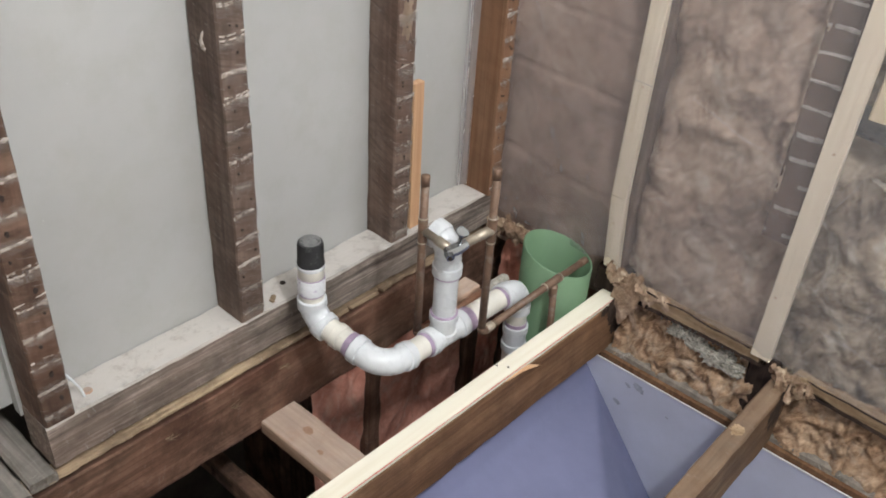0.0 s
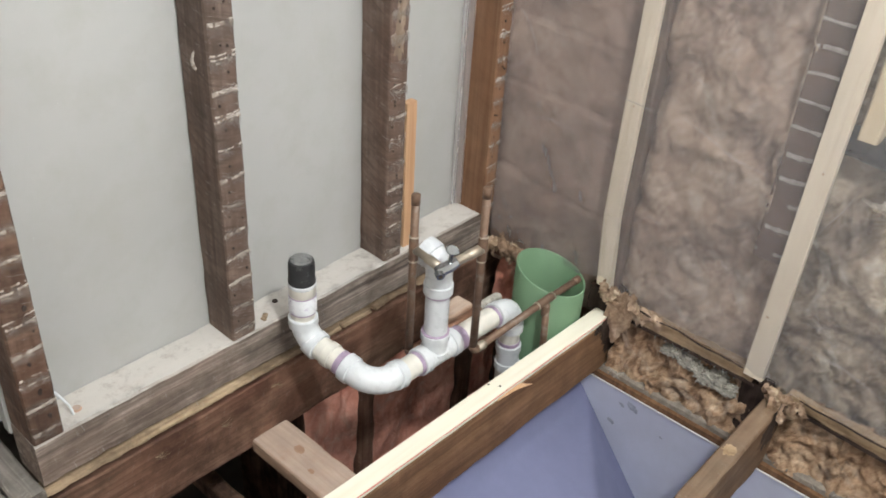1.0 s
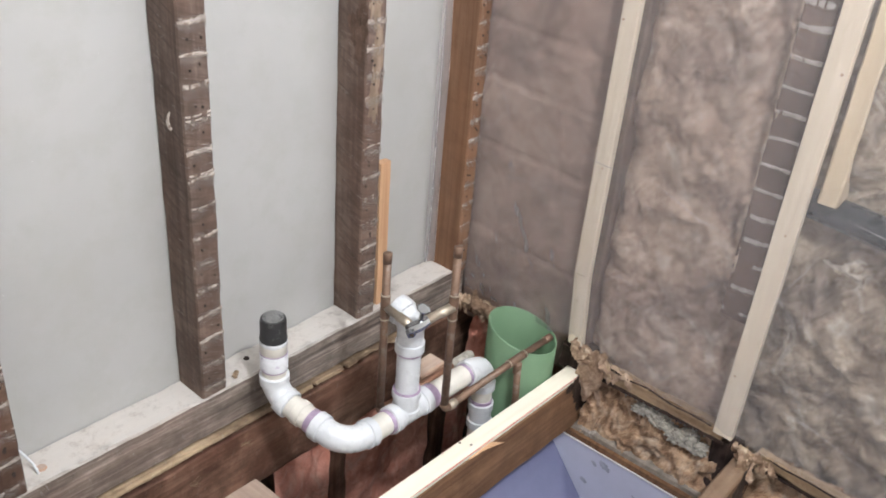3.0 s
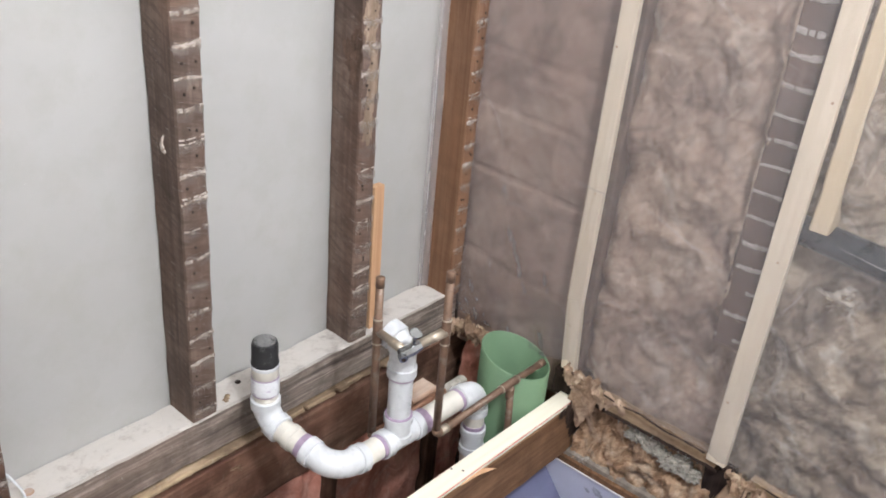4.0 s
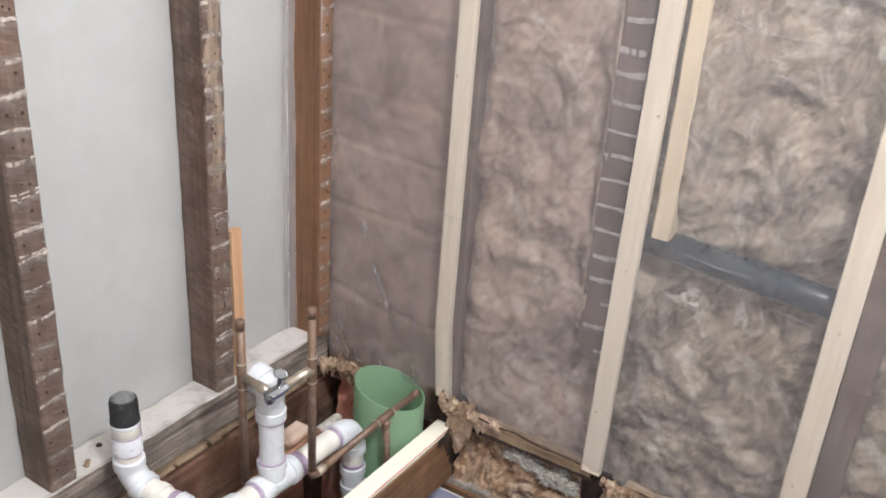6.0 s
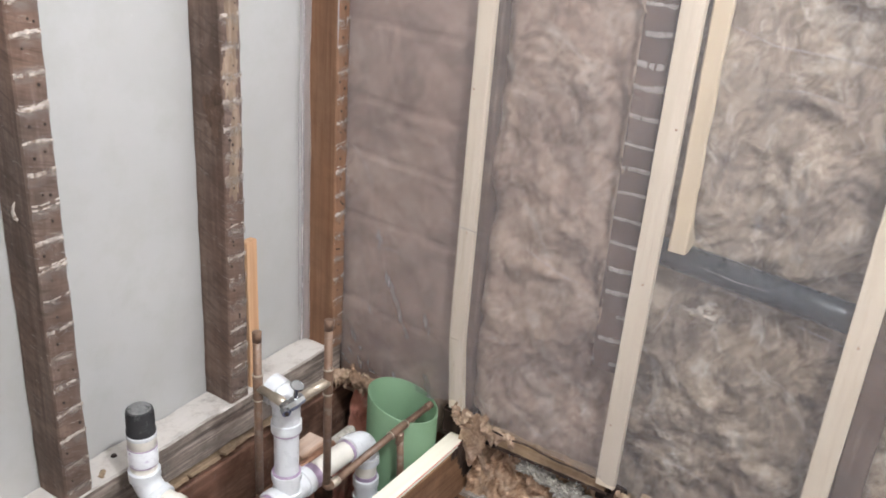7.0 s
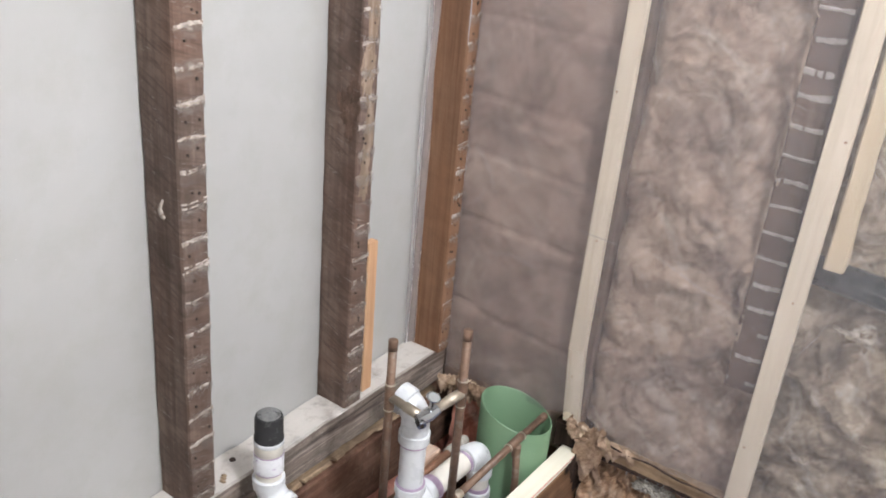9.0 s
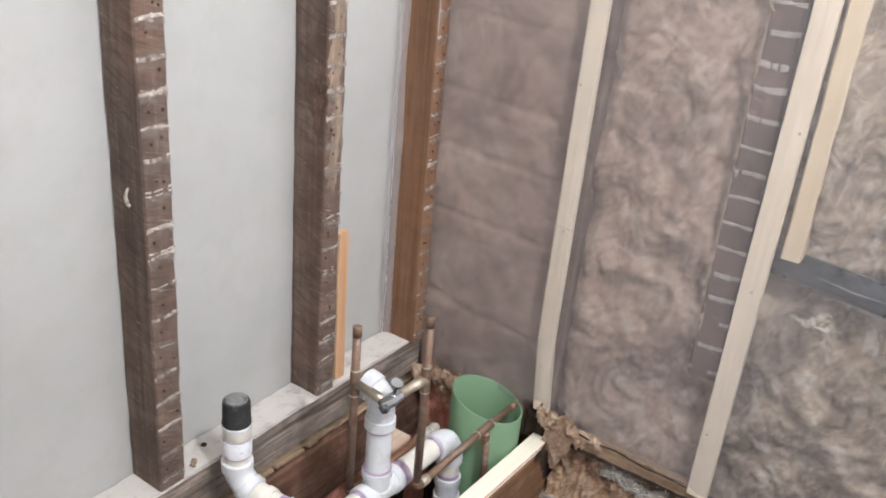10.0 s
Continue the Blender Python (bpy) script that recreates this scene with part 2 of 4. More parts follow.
STUD = wood("old_stud_wood", (0.08, 0.054, 0.044), (0.148, 0.104, 0.085), (0.235, 0.175, 0.144), scuff=0.7, stain=0.6, saw=0.05, bands=0.2, kerf=0.5, warm=0.4, warm_colour=(0.165, 0.08, 0.052))
STUD_RED = wood("reddish_stud_wood", (0.07, 0.038, 0.027), (0.15, 0.085, 0.06), (0.25, 0.165, 0.125), scuff=0.5, stain=0.8, saw=0.05, bands=0.45, kerf=0.3, warm=0.7)
TAN = wood("bare_tan_wood", (0.17, 0.115, 0.08), (0.29, 0.21, 0.15), (0.4, 0.31, 0.24), stain=0.5, saw=0.05, scuff=0.4)
KNOTTY = wood("torn_knotty_wood", (0.045, 0.028, 0.021), (0.11, 0.068, 0.05), (0.22, 0.14, 0.105), stain=0.6, saw=0.05, scuff=0.4)
STUD_CLEAN = wood("brown_stud_wood", (0.125, 0.06, 0.034), (0.205, 0.11, 0.064), (0.285, 0.165, 0.103), stain=0.25, saw=0.05, bands=0.1, kerf=0.1, warm=0.35, warm_colour=(0.27, 0.12, 0.055))
PLATE = wood("grey_plate_wood", (0.035, 0.027, 0.021), (0.212, 0.164, 0.138), (0.51, 0.425, 0.37), dust=0.9, dust_or_light_colour=(0.6, 0.565, 0.53), scuff=0.7, stain=0.55, saw=0.05, grain=1.9, warm=0.3, warm_colour=(0.29, 0.19, 0.145))
OLD_FLOOR = wood("worn_floor_wood", (0.045, 0.037, 0.03), (0.14, 0.115, 0.097), (0.34, 0.3, 0.265), dust=0.15, scuff=0.6, saw=0.12, stain=0.5)
JOIST = wood("brown_joist_wood", (0.105, 0.048, 0.024), (0.195, 0.1, 0.05), (0.28, 0.16, 0.09), stain=0.5, saw=0.08)
RIM = wood("dark_rim_wood", (0.058, 0.029, 0.02), (0.17, 0.089, 0.058), (0.3, 0.178, 0.125), stain=0.85, saw=0.08, scuff=0.35, warm=0.3, warm_colour=(0.23, 0.09, 0.058))
# the dust value here paints light onto the joist's upper face
JOIST_WORN = wood("worn_joist_wood", (0.08, 0.045, 0.026), (0.17, 0.104, 0.062), (0.26, 0.175, 0.115), stain=0.6, saw=0.08, dust=0.2, dust_or_light_colour=(0.38, 0.3, 0.23), scuff=0.3, warm=0.4, warm_colour=(0.2, 0.11, 0.06))
PINE = wood("new_pine_wood", (0.6, 0.51, 0.385), (0.7, 0.61, 0.475), (0.76, 0.68, 0.55), rough=0.6, stain=0.1, saw=0.05)
PINE_WARM = wood("beige_pine_wood", (0.56, 0.455, 0.31), (0.64, 0.53, 0.375), (0.7, 0.59, 0.43), rough=0.6, stain=0.0, saw=0.04)
PINE_PALE = wood("pale_pine_wood", (0.72, 0.65, 0.52), (0.79, 0.73, 0.61), (0.83, 0.78, 0.67), rough=0.6, stain=0.0, saw=0.04)
SPLIT = wood("split_pine_wood", (0.1, 0.058, 0.034), (0.33, 0.225, 0.137), (0.5, 0.38, 0.255), stain=0.75, saw=0.05, scuff=0.5, warm=0.5, warm_colour=(0.23, 0.16, 0.115))
SILL = wood("yellow_sill_wood", (0.17, 0.1, 0.055), (0.42, 0.285, 0.165), (0.56, 0.42, 0.28), stain=0.5, saw=0.05, scuff=0.2)
SHIM = wood("orange_cedar_wood", (0.46, 0.255, 0.135), (0.57, 0.345, 0.2), (0.64, 0.42, 0.26), rough=0.6, stain=0.0, saw=0.05)
BLOCK = wood("dusty_block_wood", (0.32, 0.19, 0.125), (0.5, 0.325, 0.235), (0.6, 0.425, 0.325), dust=0.3, stain=0.25, saw=0.1)
KNOT = wood("brown_knot_wood", (0.32, 0.19, 0.125), (0.42, 0.26, 0.18), (0.48, 0.31, 0.22), stain=0.2, saw=0.05)
# real rot, and also the painted shadow line below the sill
ROT_AND_SHADOW = wood("rot_and_shadow_black", (0.016, 0.009, 0.007), (0.044, 0.026, 0.02), (0.11, 0.07, 0.054), stain=0.5)
PLASTER = plain("plaster_residue", (0.5, 0.44, 0.395), 0.9, vary=0.35, scale=90, bumps=0.4, spec=0.2, spot=(0.21, 0.155, 0.125), spot_at=0.5)
PLASTER_FULL = plain("plaster_residue_thick", (0.38, 0.34, 0.315), 0.9, vary=0.35, scale=60, bumps=0.4, spec=0.2)
HOLE = plain("nail_hole", (0.038, 0.025, 0.019), 0.9, bumps=0)
PVC = plain("white_drain_plastic", (0.635, 0.65, 0.675), 0.3, vary=0.04, scale=25, bumps=0.03, spot=(0.47, 0.44, 0.4), spot_at=0.67)
PVC_DIRTY = plain("stained_drain_plastic", (0.68, 0.65, 0.59), 0.35, vary=0.12, scale=30, bumps=0.05, spot=(0.47, 0.38, 0.31), spot_at=0.63)
PVC_SMUDGED = plain("smudged_drain_plastic", (0.72, 0.725, 0.755), 0.3, vary=0.05, scale=45, bumps=0.03, spot=(0.46, 0.38, 0.52), spot_at=0.55)
PRIMER = plain("purple_primer", (0.37, 0.28, 0.39), 0.35, vary=0.25, scale=60, bumps=0.03)
RUBBER = plain("black_cap_rubber", (0.02, 0.02, 0.022), 0.5, vary=0.3, scale=45, bumps=0.15, spot=(0.085, 0.085, 0.083), spot_at=0.57)
CAP_DUST = plain("dusty_cap_top", (0.17, 0.17, 0.168), 0.8, vary=0.4, scale=60, bumps=0.2, spot=(0.05, 0.05, 0.05), spot_at=0.56)
COPPER = plain("aged_copper", (0.17, 0.103, 0.07), 0.55, metal=0.3, vary=0.3, scale=40, bumps=0.08, spot=(0.2, 0.15, 0.12), spot_at=0.55)
COPPER_NEW = plain("bright_copper", (0.29, 0.155, 0.1), 0.48, metal=0.5, vary=0.2, scale=50, bumps=0.05)
SOLDER = plain("soldered_brass", (0.42, 0.36, 0.29), 0.4, metal=0.6, vary=0.3, scale=60, bumps=0.2)
CHROME = plain("chrome_valve", (0.4, 0.41, 0.42), 0.2, metal=1.0, vary=0.1, bumps=0.05)
GREEN = plain("green_sewer_plastic", (0.15, 0.247, 0.148), 0.5, vary=0.02, scale=4, bumps=0)
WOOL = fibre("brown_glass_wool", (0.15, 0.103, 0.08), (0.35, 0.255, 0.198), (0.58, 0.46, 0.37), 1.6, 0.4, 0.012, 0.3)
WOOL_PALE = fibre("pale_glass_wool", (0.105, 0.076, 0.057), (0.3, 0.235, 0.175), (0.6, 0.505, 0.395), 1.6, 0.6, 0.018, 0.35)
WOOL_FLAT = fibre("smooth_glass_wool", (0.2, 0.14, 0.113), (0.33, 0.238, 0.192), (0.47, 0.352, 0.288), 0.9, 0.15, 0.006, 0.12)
# near-black tone puts the shade of deep folds into the colour
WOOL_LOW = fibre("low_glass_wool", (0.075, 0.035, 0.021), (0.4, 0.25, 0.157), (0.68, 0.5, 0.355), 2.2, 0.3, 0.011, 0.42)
WOOL_PINK = fibre("pink_glass_wool", (0.5, 0.19, 0.14), (0.7, 0.32, 0.245), (0.82, 0.46, 0.37), 1.6, 0.3)
TUFT_WHITE = fibre("white_wool_tuft", (0.24, 0.2, 0.16), (0.4, 0.35, 0.29), (0.54, 0.49, 0.42), 3.0, 0.0, 0.003, 0.2)
SHREDS_PALE = fibre("torn_pale_paper", (0.3, 0.2, 0.13), (0.5, 0.37, 0.26), (0.68, 0.55, 0.42), 3.0, 0.0, 0.003, 0.2)
SHREDS = fibre("torn_brown_paper", (0.1, 0.055, 0.035), (0.35, 0.235, 0.16), (0.6, 0.45, 0.34), 3.0, 0.0, 0.003, 0.2)
LEDGE = plain("dusty_ledge", (0.25, 0.215, 0.185), 0.95, vary=0.4, scale=50, bumps=0.8, spec=0.1, spot=(0.42, 0.39, 0.36), spot_at=0.58)
GREY_CLOD = plain("grey_mortar", (0.38, 0.355, 0.315), 0.95, vary=0.4, scale=70, bumps=0.8, spec=0.1, spot=(0.14, 0.11, 0.09), spot_at=0.58)
SCUFF = plain("scuffed_paper", (0.33, 0.34, 0.43), 0.9, vary=0.3, scale=60, bumps=0)
# darkened lavender: the sloping panel's shade is part of this colour
SHADED_PURPLE = plain("shaded_lavender_paper", (0.18, 0.19, 0.305), 0.8, vary=0.15, scale=4, bumps=0.06, spec=0.2)
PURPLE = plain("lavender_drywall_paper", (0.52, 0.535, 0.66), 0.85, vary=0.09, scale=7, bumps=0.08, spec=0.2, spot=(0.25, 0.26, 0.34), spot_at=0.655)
GYPSUM = plain("gypsum_edge", (0.66, 0.65, 0.66), 0.9, vary=0.1, bumps=0.3)
BLACKPIPE = plain("black_drain_plastic", (0.014, 0.026, 0.036), 0.3, vary=0.2, bumps=0.05)
BARE = plain("unseen_pale_wall", (0.72, 0.71, 0.69), 0.9, vary=0.1, scale=3, bumps=0.1)
# the unlit storey's darkness, put into a base colour
UNLIT_LOW = plain("unlit_low_storey", (0.12, 0.1, 0.085), 0.9, vary=0.4, scale=5, bumps=0.2)
CHALK = plain("red_chalk_line", (0.7, 0.2, 0.17), 0.9, vary=0.3, scale=90, bumps=0)


def board_paper():
    """The grey-white back of old plasterboard, faintly mottled."""
    m, nt, b, node = material("plasterboard_back")
    v = coords(nt, jitter=False)
    big = noise_tex(nt, v, 2.2, 4, 0.6, 0.4)
    mid = noise_tex(nt, v, 13, 6, 0.65)
    col = ramp(nt, big, [(0.3, (0.405, 0.4, 0.387)), (0.7, (0.455, 0.452, 0.443))])
    col = blend(nt, ramp(nt, mid, [(0.46, (0, 0, 0)), (0.74, (0.6, 0.6, 0.6))]), col, (0.39, 0.385, 0.355))
    specks = noise_tex(nt, v, 60, 5, 0.8)
    col = blend(nt, ramp(nt, specks, [(0.7, (0, 0, 0)), (0.74, (0.7, 0.7, 0.7))]), col, (0.75, 0.75, 0.74))
    wire(nt, col, b.inputs["Base Color"])
    b.inputs["Roughness"].default_value = 0.8
    b.inputs["Specular IOR Level"].default_value = 0.25
    bump(nt, b, noise_tex(nt, coords(nt, (1, 1, 0.5), jitter=False), 40, 6, 0.7), 0.25, 0.002)
    return m


def film_plastic(name, haze, wrinkle=0.6):
    """Thin clear sheeting: see-through, milky, with a wrinkled gloss."""
    m, nt, b, node = material(name)
    nt.nodes.remove(b)
    out = nt.nodes["Material Output"]
    v = coords(nt, (1, 1, 0.6), jitter=False)
    w = noise_tex(nt, v, 9, 4, 0.55, 1.0)
    w2 = noise_tex(nt, coords(nt, (3, 1, 1.2), jitter=False, turn=(0, 0.5, 0)), 14, 5, 0.6, 0.8)
    first = bump(nt, None, w, wrinkle, 0.02)
    nrm = bump(nt, None, w2, wrinkle * 0.5, 0.006, first)
    clear = node("ShaderNodeBsdfTransparent", Color=(0.97, 0.965, 0.97, 1))
    milk = node("ShaderNodeBsdfDiffuse", Color=(0.72, 0.68, 0.7, 1))
    thin = node("ShaderNodeBsdfTranslucent", Color=(0.6, 0.56, 0.56, 1))
    gloss = node("ShaderNodeBsdfGlossy", Color=(0.9, 0.9, 0.92, 1), Roughness=0.38)
    wire(nt, nrm, gloss.inputs["Normal"])
    wire(nt, nrm, milk.inputs["Normal"])
    veil = nt.nodes.new("ShaderNodeMixShader")
    veil.inputs[0].default_value = 0.3
    wire(nt, milk.outputs[0], veil.inputs[1])
    wire(nt, thin.outputs[0], veil.inputs[2])
    body = nt.nodes.new("ShaderNodeMixShader")
    streak = noise_tex(nt, v, 5, 5, 0.6, 0.8)
    wire(nt, ramp(nt, streak, [(0.3, (haze * 0.85,) * 3), (0.7, (min(1, haze * 1.2),) * 3)]), body.inputs[0])
    wire(nt, clear.outputs[0], body.inputs[1])
    wire(nt, veil.outputs[0], body.inputs[2])
    fres = node("ShaderNodeFresnel", IOR=1.2)
    wire(nt, nrm, fres.inputs["Normal"])
    top = nt.nodes.new("ShaderNodeMixShader")
    wire(nt, fres.outputs[0], top.inputs[0])
    wire(nt, body.outputs[0], top.inputs[1])
    wire(nt, gloss.outputs[0], top.inputs[2])
    wire(nt, top.outputs[0], out.inputs[0])
    return m


BOARD = board_paper()
FILM = film_plastic("vapour_barrier_film", 0.2, 0.14)
FILM_EDGE = film_plastic("loose_film", 0.35)
FILM_GLINT = film_plastic("glint_film", 0.4)


def smear_plaster():
    """A thin broken wash of plaster dust on old wood, fading out from the middle of its patch."""
    m, nt, b, node = material("plaster_wash")
    wire(nt, ramp(nt, noise_tex(nt, coords(nt), 60, 5, 0.7), [(0.3, (0.32, 0.26, 0.225)), (0.7, (0.5, 0.44, 0.4))]), b.inputs["Base Color"])
    b.inputs["Roughness"].default_value = 0.95
    b.inputs["Specular IOR Level"].default_value = 0.1
    tc = nt.nodes.new("ShaderNodeTexCoord")
    sep = nt.nodes.new("ShaderNodeSeparateXYZ")
    wire(nt, tc.outputs["Generated"], sep.inputs[0])
    fade = ramp(nt, sep.outputs[2], [(0.0, (0, 0, 0)), (0.35, (0.5, 0.5, 0.5)), (0.6, (0.9, 0.9, 0.9)), (1.0, (0, 0, 0))])
    patch = ramp(nt, noise_tex(nt, coords(nt, (0.7, 1, 1.6), turn=(0, 0.5, 0)), 55, 6, 0.75), [(0.4, (0, 0, 0)), (0.62, (0.85, 0.85, 0.85))])
    mul = nt.nodes.new("ShaderNodeMath")
    mul.operation = "MULTIPLY"
    wire(nt, fade, mul.inputs[0])
    wire(nt, patch, mul.inputs[1])
    wire(nt, mul.outputs[0], b.inputs["Alpha"])
    return m


WASH = smear_plaster()


# ---- the large structure ----
TOP = 2.35

solid("wall_left", slab((-0.004, -1.13, 0.02), (0.017, 0.03, TOP), 0), BOARD,
      "grey-white back of plasterboard behind the old studs", "wall", kind="structure")
solid("wall_left_lower", slab((-0.04, -3.2, 0.035), (-0.005, -1.13, TOP), 0), BOARD,
      "grey-white plasterboard ending just above the old floorboards", "wall", kind="structure")
# unseen walls and ceiling, added pale to bounce light into the corner
solid("wall_back", slab((-1.3, -3.3, -2.4), (3.0, -3.2, TOP), 0), BARE, "unseen pale wall added to bounce light", "wall", kind="structure")
solid("wall_far_side", slab((3.0, -3.3, -2.4), (3.1, 0.3, TOP), 0), BARE, "unseen pale wall added to bounce light", "wall", kind="structure")
solid("wall_outer", slab((-1.3, 0.16, -2.4), (3.0, 0.2, TOP), 0), RIM, "dark board sheathing behind the insulation", "wall", kind="structure")
solid("wall_outer_left", slab((-0.2, -3.2, -0.03), (-0.1, 0.16, TOP), 0), BARE, "plain wall behind the plasterboard", "wall", kind="structure")
# added shell of the storey below, dark in colour to stay a void
solid("wall_low_left", slab((-1.4, -3.3, -2.4), (-1.3, 0.2, -0.03), 0), UNLIT_LOW, "wall added to the storey below, its darkness in the colour", "wall", kind="structure")
solid("ceiling_low", slab((-1.3, -3.2, -0.11), (-0.31, 0.16, -0.03), 0), RIM, "unseen boards added over the storey below", "ceiling", kind="structure")
solid("ceiling", slab((-0.2, -3.3, TOP), (3.1, 0.3, TOP + 0.1), 0), BARE, "unseen pale ceiling added to bounce light", "ceiling", kind="structure")
solid("floor_low", slab((-1.4, -3.3, -2.5), (3.1, 0.3, -2.4), 0), UNLIT_LOW, "floor added to the storey below, its darkness in the colour", "floor", kind="structure")
solid("floor_deck", slab((0.95, -3.2, -0.055), (3.0, -1.15, -0.035), 0.003), BLOCK, "sheet of plywood laid over the open joists", "floor", kind="structure")


def ridge_mesh(width, seed, cover):
    """What is left of a plaster key: broken flecks in a line across the stud's face, local z upward, face toward local -y."""
    rnd = random.Random(seed)
    bm = bmesh.new()
    full = cover > 1
    thick = rnd.uniform(0.55, 1.15) if full else rnd.uniform(0.55, 1.1)
    keep = rnd.uniform(-0.6, -0.1) if full else rnd.uniform(-0.6, -0.25) if cover > 0.9 else rnd.uniform(-0.35, 0.1)
    tilt, bend = rnd.uniform(-0.003, 0.006), rnd.uniform(-0.003, 0.003)
    n, last = 40, None
    for i in range(n + 1):
        f = i / n
        x = (f - 0.5) * width * 0.96
        h = (0.0056 + 0.0036 * noise.noise(Vector((x * 110, seed * 3.3, 1)))) * thick * 0.9 if full else (0.0023 + 0.0022 * noise.noise(Vector((x * 150, seed * 3.3, 1)))) * thick * (1.7 if cover > 0.9 else 0.8)
        gap = noise.noise(Vector((x * 95, seed * 1.7, 6))) < keep
        if gap or h < 0.0003:
            last = None
            continue
        o = tilt * f + bend * math.sin(f * 3.1) + noise.noise(Vector((x * 210, seed, 3))) * 0.0013
        row = [bm.verts.new((x, y, o + s * h)) for s, y in ((-1, 0.0016), (-0.8, 0.0001), (0.1, -0.0003), (0.8, 0.0001), (1, 0.0016))]
        if last:
            for p in range(4):
                bm.faces.new((last[p], last[p + 1], row[p + 1], row[p]))
        last = row
    return mesh_of("plaster_ridge", bm, PLASTER_FULL if full else PLASTER)


def wash_mesh(width, seed):
    """A thin smear of plaster dust round a ridge, a little proud of the wood."""
    return mesh_of("plaster_smear", sheet(10, 4, lambda u, v: ((u - 0.5) * width * 0.94, -0.0003 - 0.0006 * math.sin(3.14 * v), (v - 0.6) * 0.03 + 0.003 * noise.noise(Vector((u * 3, seed, 0))))), WASH)


def hole_mesh(seed, size=1.0):
    rnd = random.Random(seed)
    bm = bmesh.new()
    r = rnd.uniform(0.0011, 0.0022) * size
    ring_v = [bm.verts.new((r * math.cos(a) * rnd.uniform(0.7, 1.2), -0.0016, r * 1.4 * math.sin(a))) for a in [k * 0.785 for k in range(8)]]
    low_v = [bm.verts.new((v.co.x, 0.002, v.co.z)) for v in ring_v]
    bm.faces.new(ring_v)
    for k in range(8):
        bm.faces.new((ring_v[k], low_v[k], low_v[(k + 1) % 8], ring_v[(k + 1) % 8]))
    return mesh_of("nail_hole", bm, HOLE)


def on_face(name, me, parent, place):
    ob = new(name, me)
    ob.matrix_basis = place
    ob.parent = parent
    ob.matrix_parent_inverse = WHERE[parent].inverted()
    return ob


def dress(ob, width, face, z0, z1, step, seed, cover=1.0, nails=True, big=1.0):
    """Plaster ridges at the spacing of the old laths, and the nail holes between them."""
    rnd = random.Random(seed)
    ridges = [ridge_mesh(width, seed * 10 + k, cover) for k in range(9)]
    faint = [ridge_mesh(width, seed * 10 + 50 + k, 0.5) for k in range(6)] if cover <= 1 else ridges
    spots = [hole_mesh(seed * 10 + k, big) for k in range(4)]
    washes = [wash_mesh(width, seed + k) for k in range(3)]
    z = z0
    while z < z1:
        if cover <= 1:
            on_face("plaster_smear", rnd.choice(washes), ob, face @ at(0, 0, z))
        kept = ridges if rnd.random() < 0.25 + z * 0.8 else faint
        on_face("plaster_ridge", rnd.choice(kept), ob, face @ at(0, 0, z + rnd.uniform(-0.004, 0.004)))
        if rnd.random() < 0.3 and cover <= 1:
            on_face("plaster_ridge", rnd.choice(faint), ob, face @ at(0, 0, z + rnd.uniform(0.006, 0.011)))
        if nails:
            for _ in range(rnd.choice((1, 1, 2))):
                on_face("nail_hole", rnd.choice(spots), ob, face @ at(rnd.uniform(-0.3, 0.3) * width, 0, z + step * rnd.uniform(0.35, 0.7)))
        z += step * rnd.uniform(0.94, 1.06)


def stud(y, w, front, back, mat, label, seed, base=0.045, lines=True, step=0.0535, wear=0.0018):
    """An upright of the left wall; its narrow face looks to +x."""
    d = front - back
    place = at((front + back) / 2, y, base) @ pose(0, 0, 0, 0, 0, 90)
    ob = thing("wall_stud", label, "stud", at((front + back) / 2, y, base), "uprights of the plasterboard wall")
    part("timber", lumber(w, d, TOP - base, 0.0011, 0.003, 90, seed, wear), mat, ob, "", place)
    if lines:
        dress(ob, w, at(front + 0.0008, y, base) @ pose(0, 0, 0, 0, 0, 90), 0.02, 1.2, step, int(seed * 10), 1.0, True, 1.7 if y < -1 else 1.0)
    return ob


stud(-1.099, 0.052, 0.1, 0.018, STUD_RED, "dark old stud with plaster lines beside the plate's end", 1.1)
s2 = stud(-0.708, 0.054, 0.098, 0.018, STUD, "dark old wall stud striped with white plaster lines", 2.3)
s3 = stud(-0.305, 0.052, 0.097, 0.016, STUD, "dark old wall stud striped with plaster beside an orange shim", 3.2)
stud(0.01, 0.042, 0.111, 0.018, STUD_CLEAN, "brown corner stud with a clean sawn side", 4.6, wear=0.001)

bm = tube([(0.005, 0, 0.019), (0.001, 0, 0.013), (-0.003, 0, 0.006), (-0.004, 0, 0.0), (-0.001, 0, -0.007), (0.005, 0, -0.011), (0.008, 0, -0.008)], [0.0014, 0.0028, 0.0036, 0.006, 0.0066, 0.0044, 0.001], 10)
bmesh.ops.scale(bm, vec=(1, 0.35, 1), verts=bm.verts[:])
part("paint_smear", bm, PLASTER, s2, "pale smear of dried compound", at(0.058, -0.7352, 0.59), smooth=True)

for dx, dz, r in ((0.0, 0.0, 0.016), (-0.012, 0.02, 0.012), (0.008, -0.03, 0.01), (0.011, 0.035, 0.012), (0.014, 0.05, 0.009), (0.004, -0.045, 0.008), (0.016, 0.01, 0.01)):
    part("scar", lump((r, 0.0022, r * 1.2), 6.0 + r * 90, 4, 0.9, 6.0), KNOTTY, s3, "rough torn scar in the old wood", at(0.072 + dx, -0.331, 0.675 + dz))
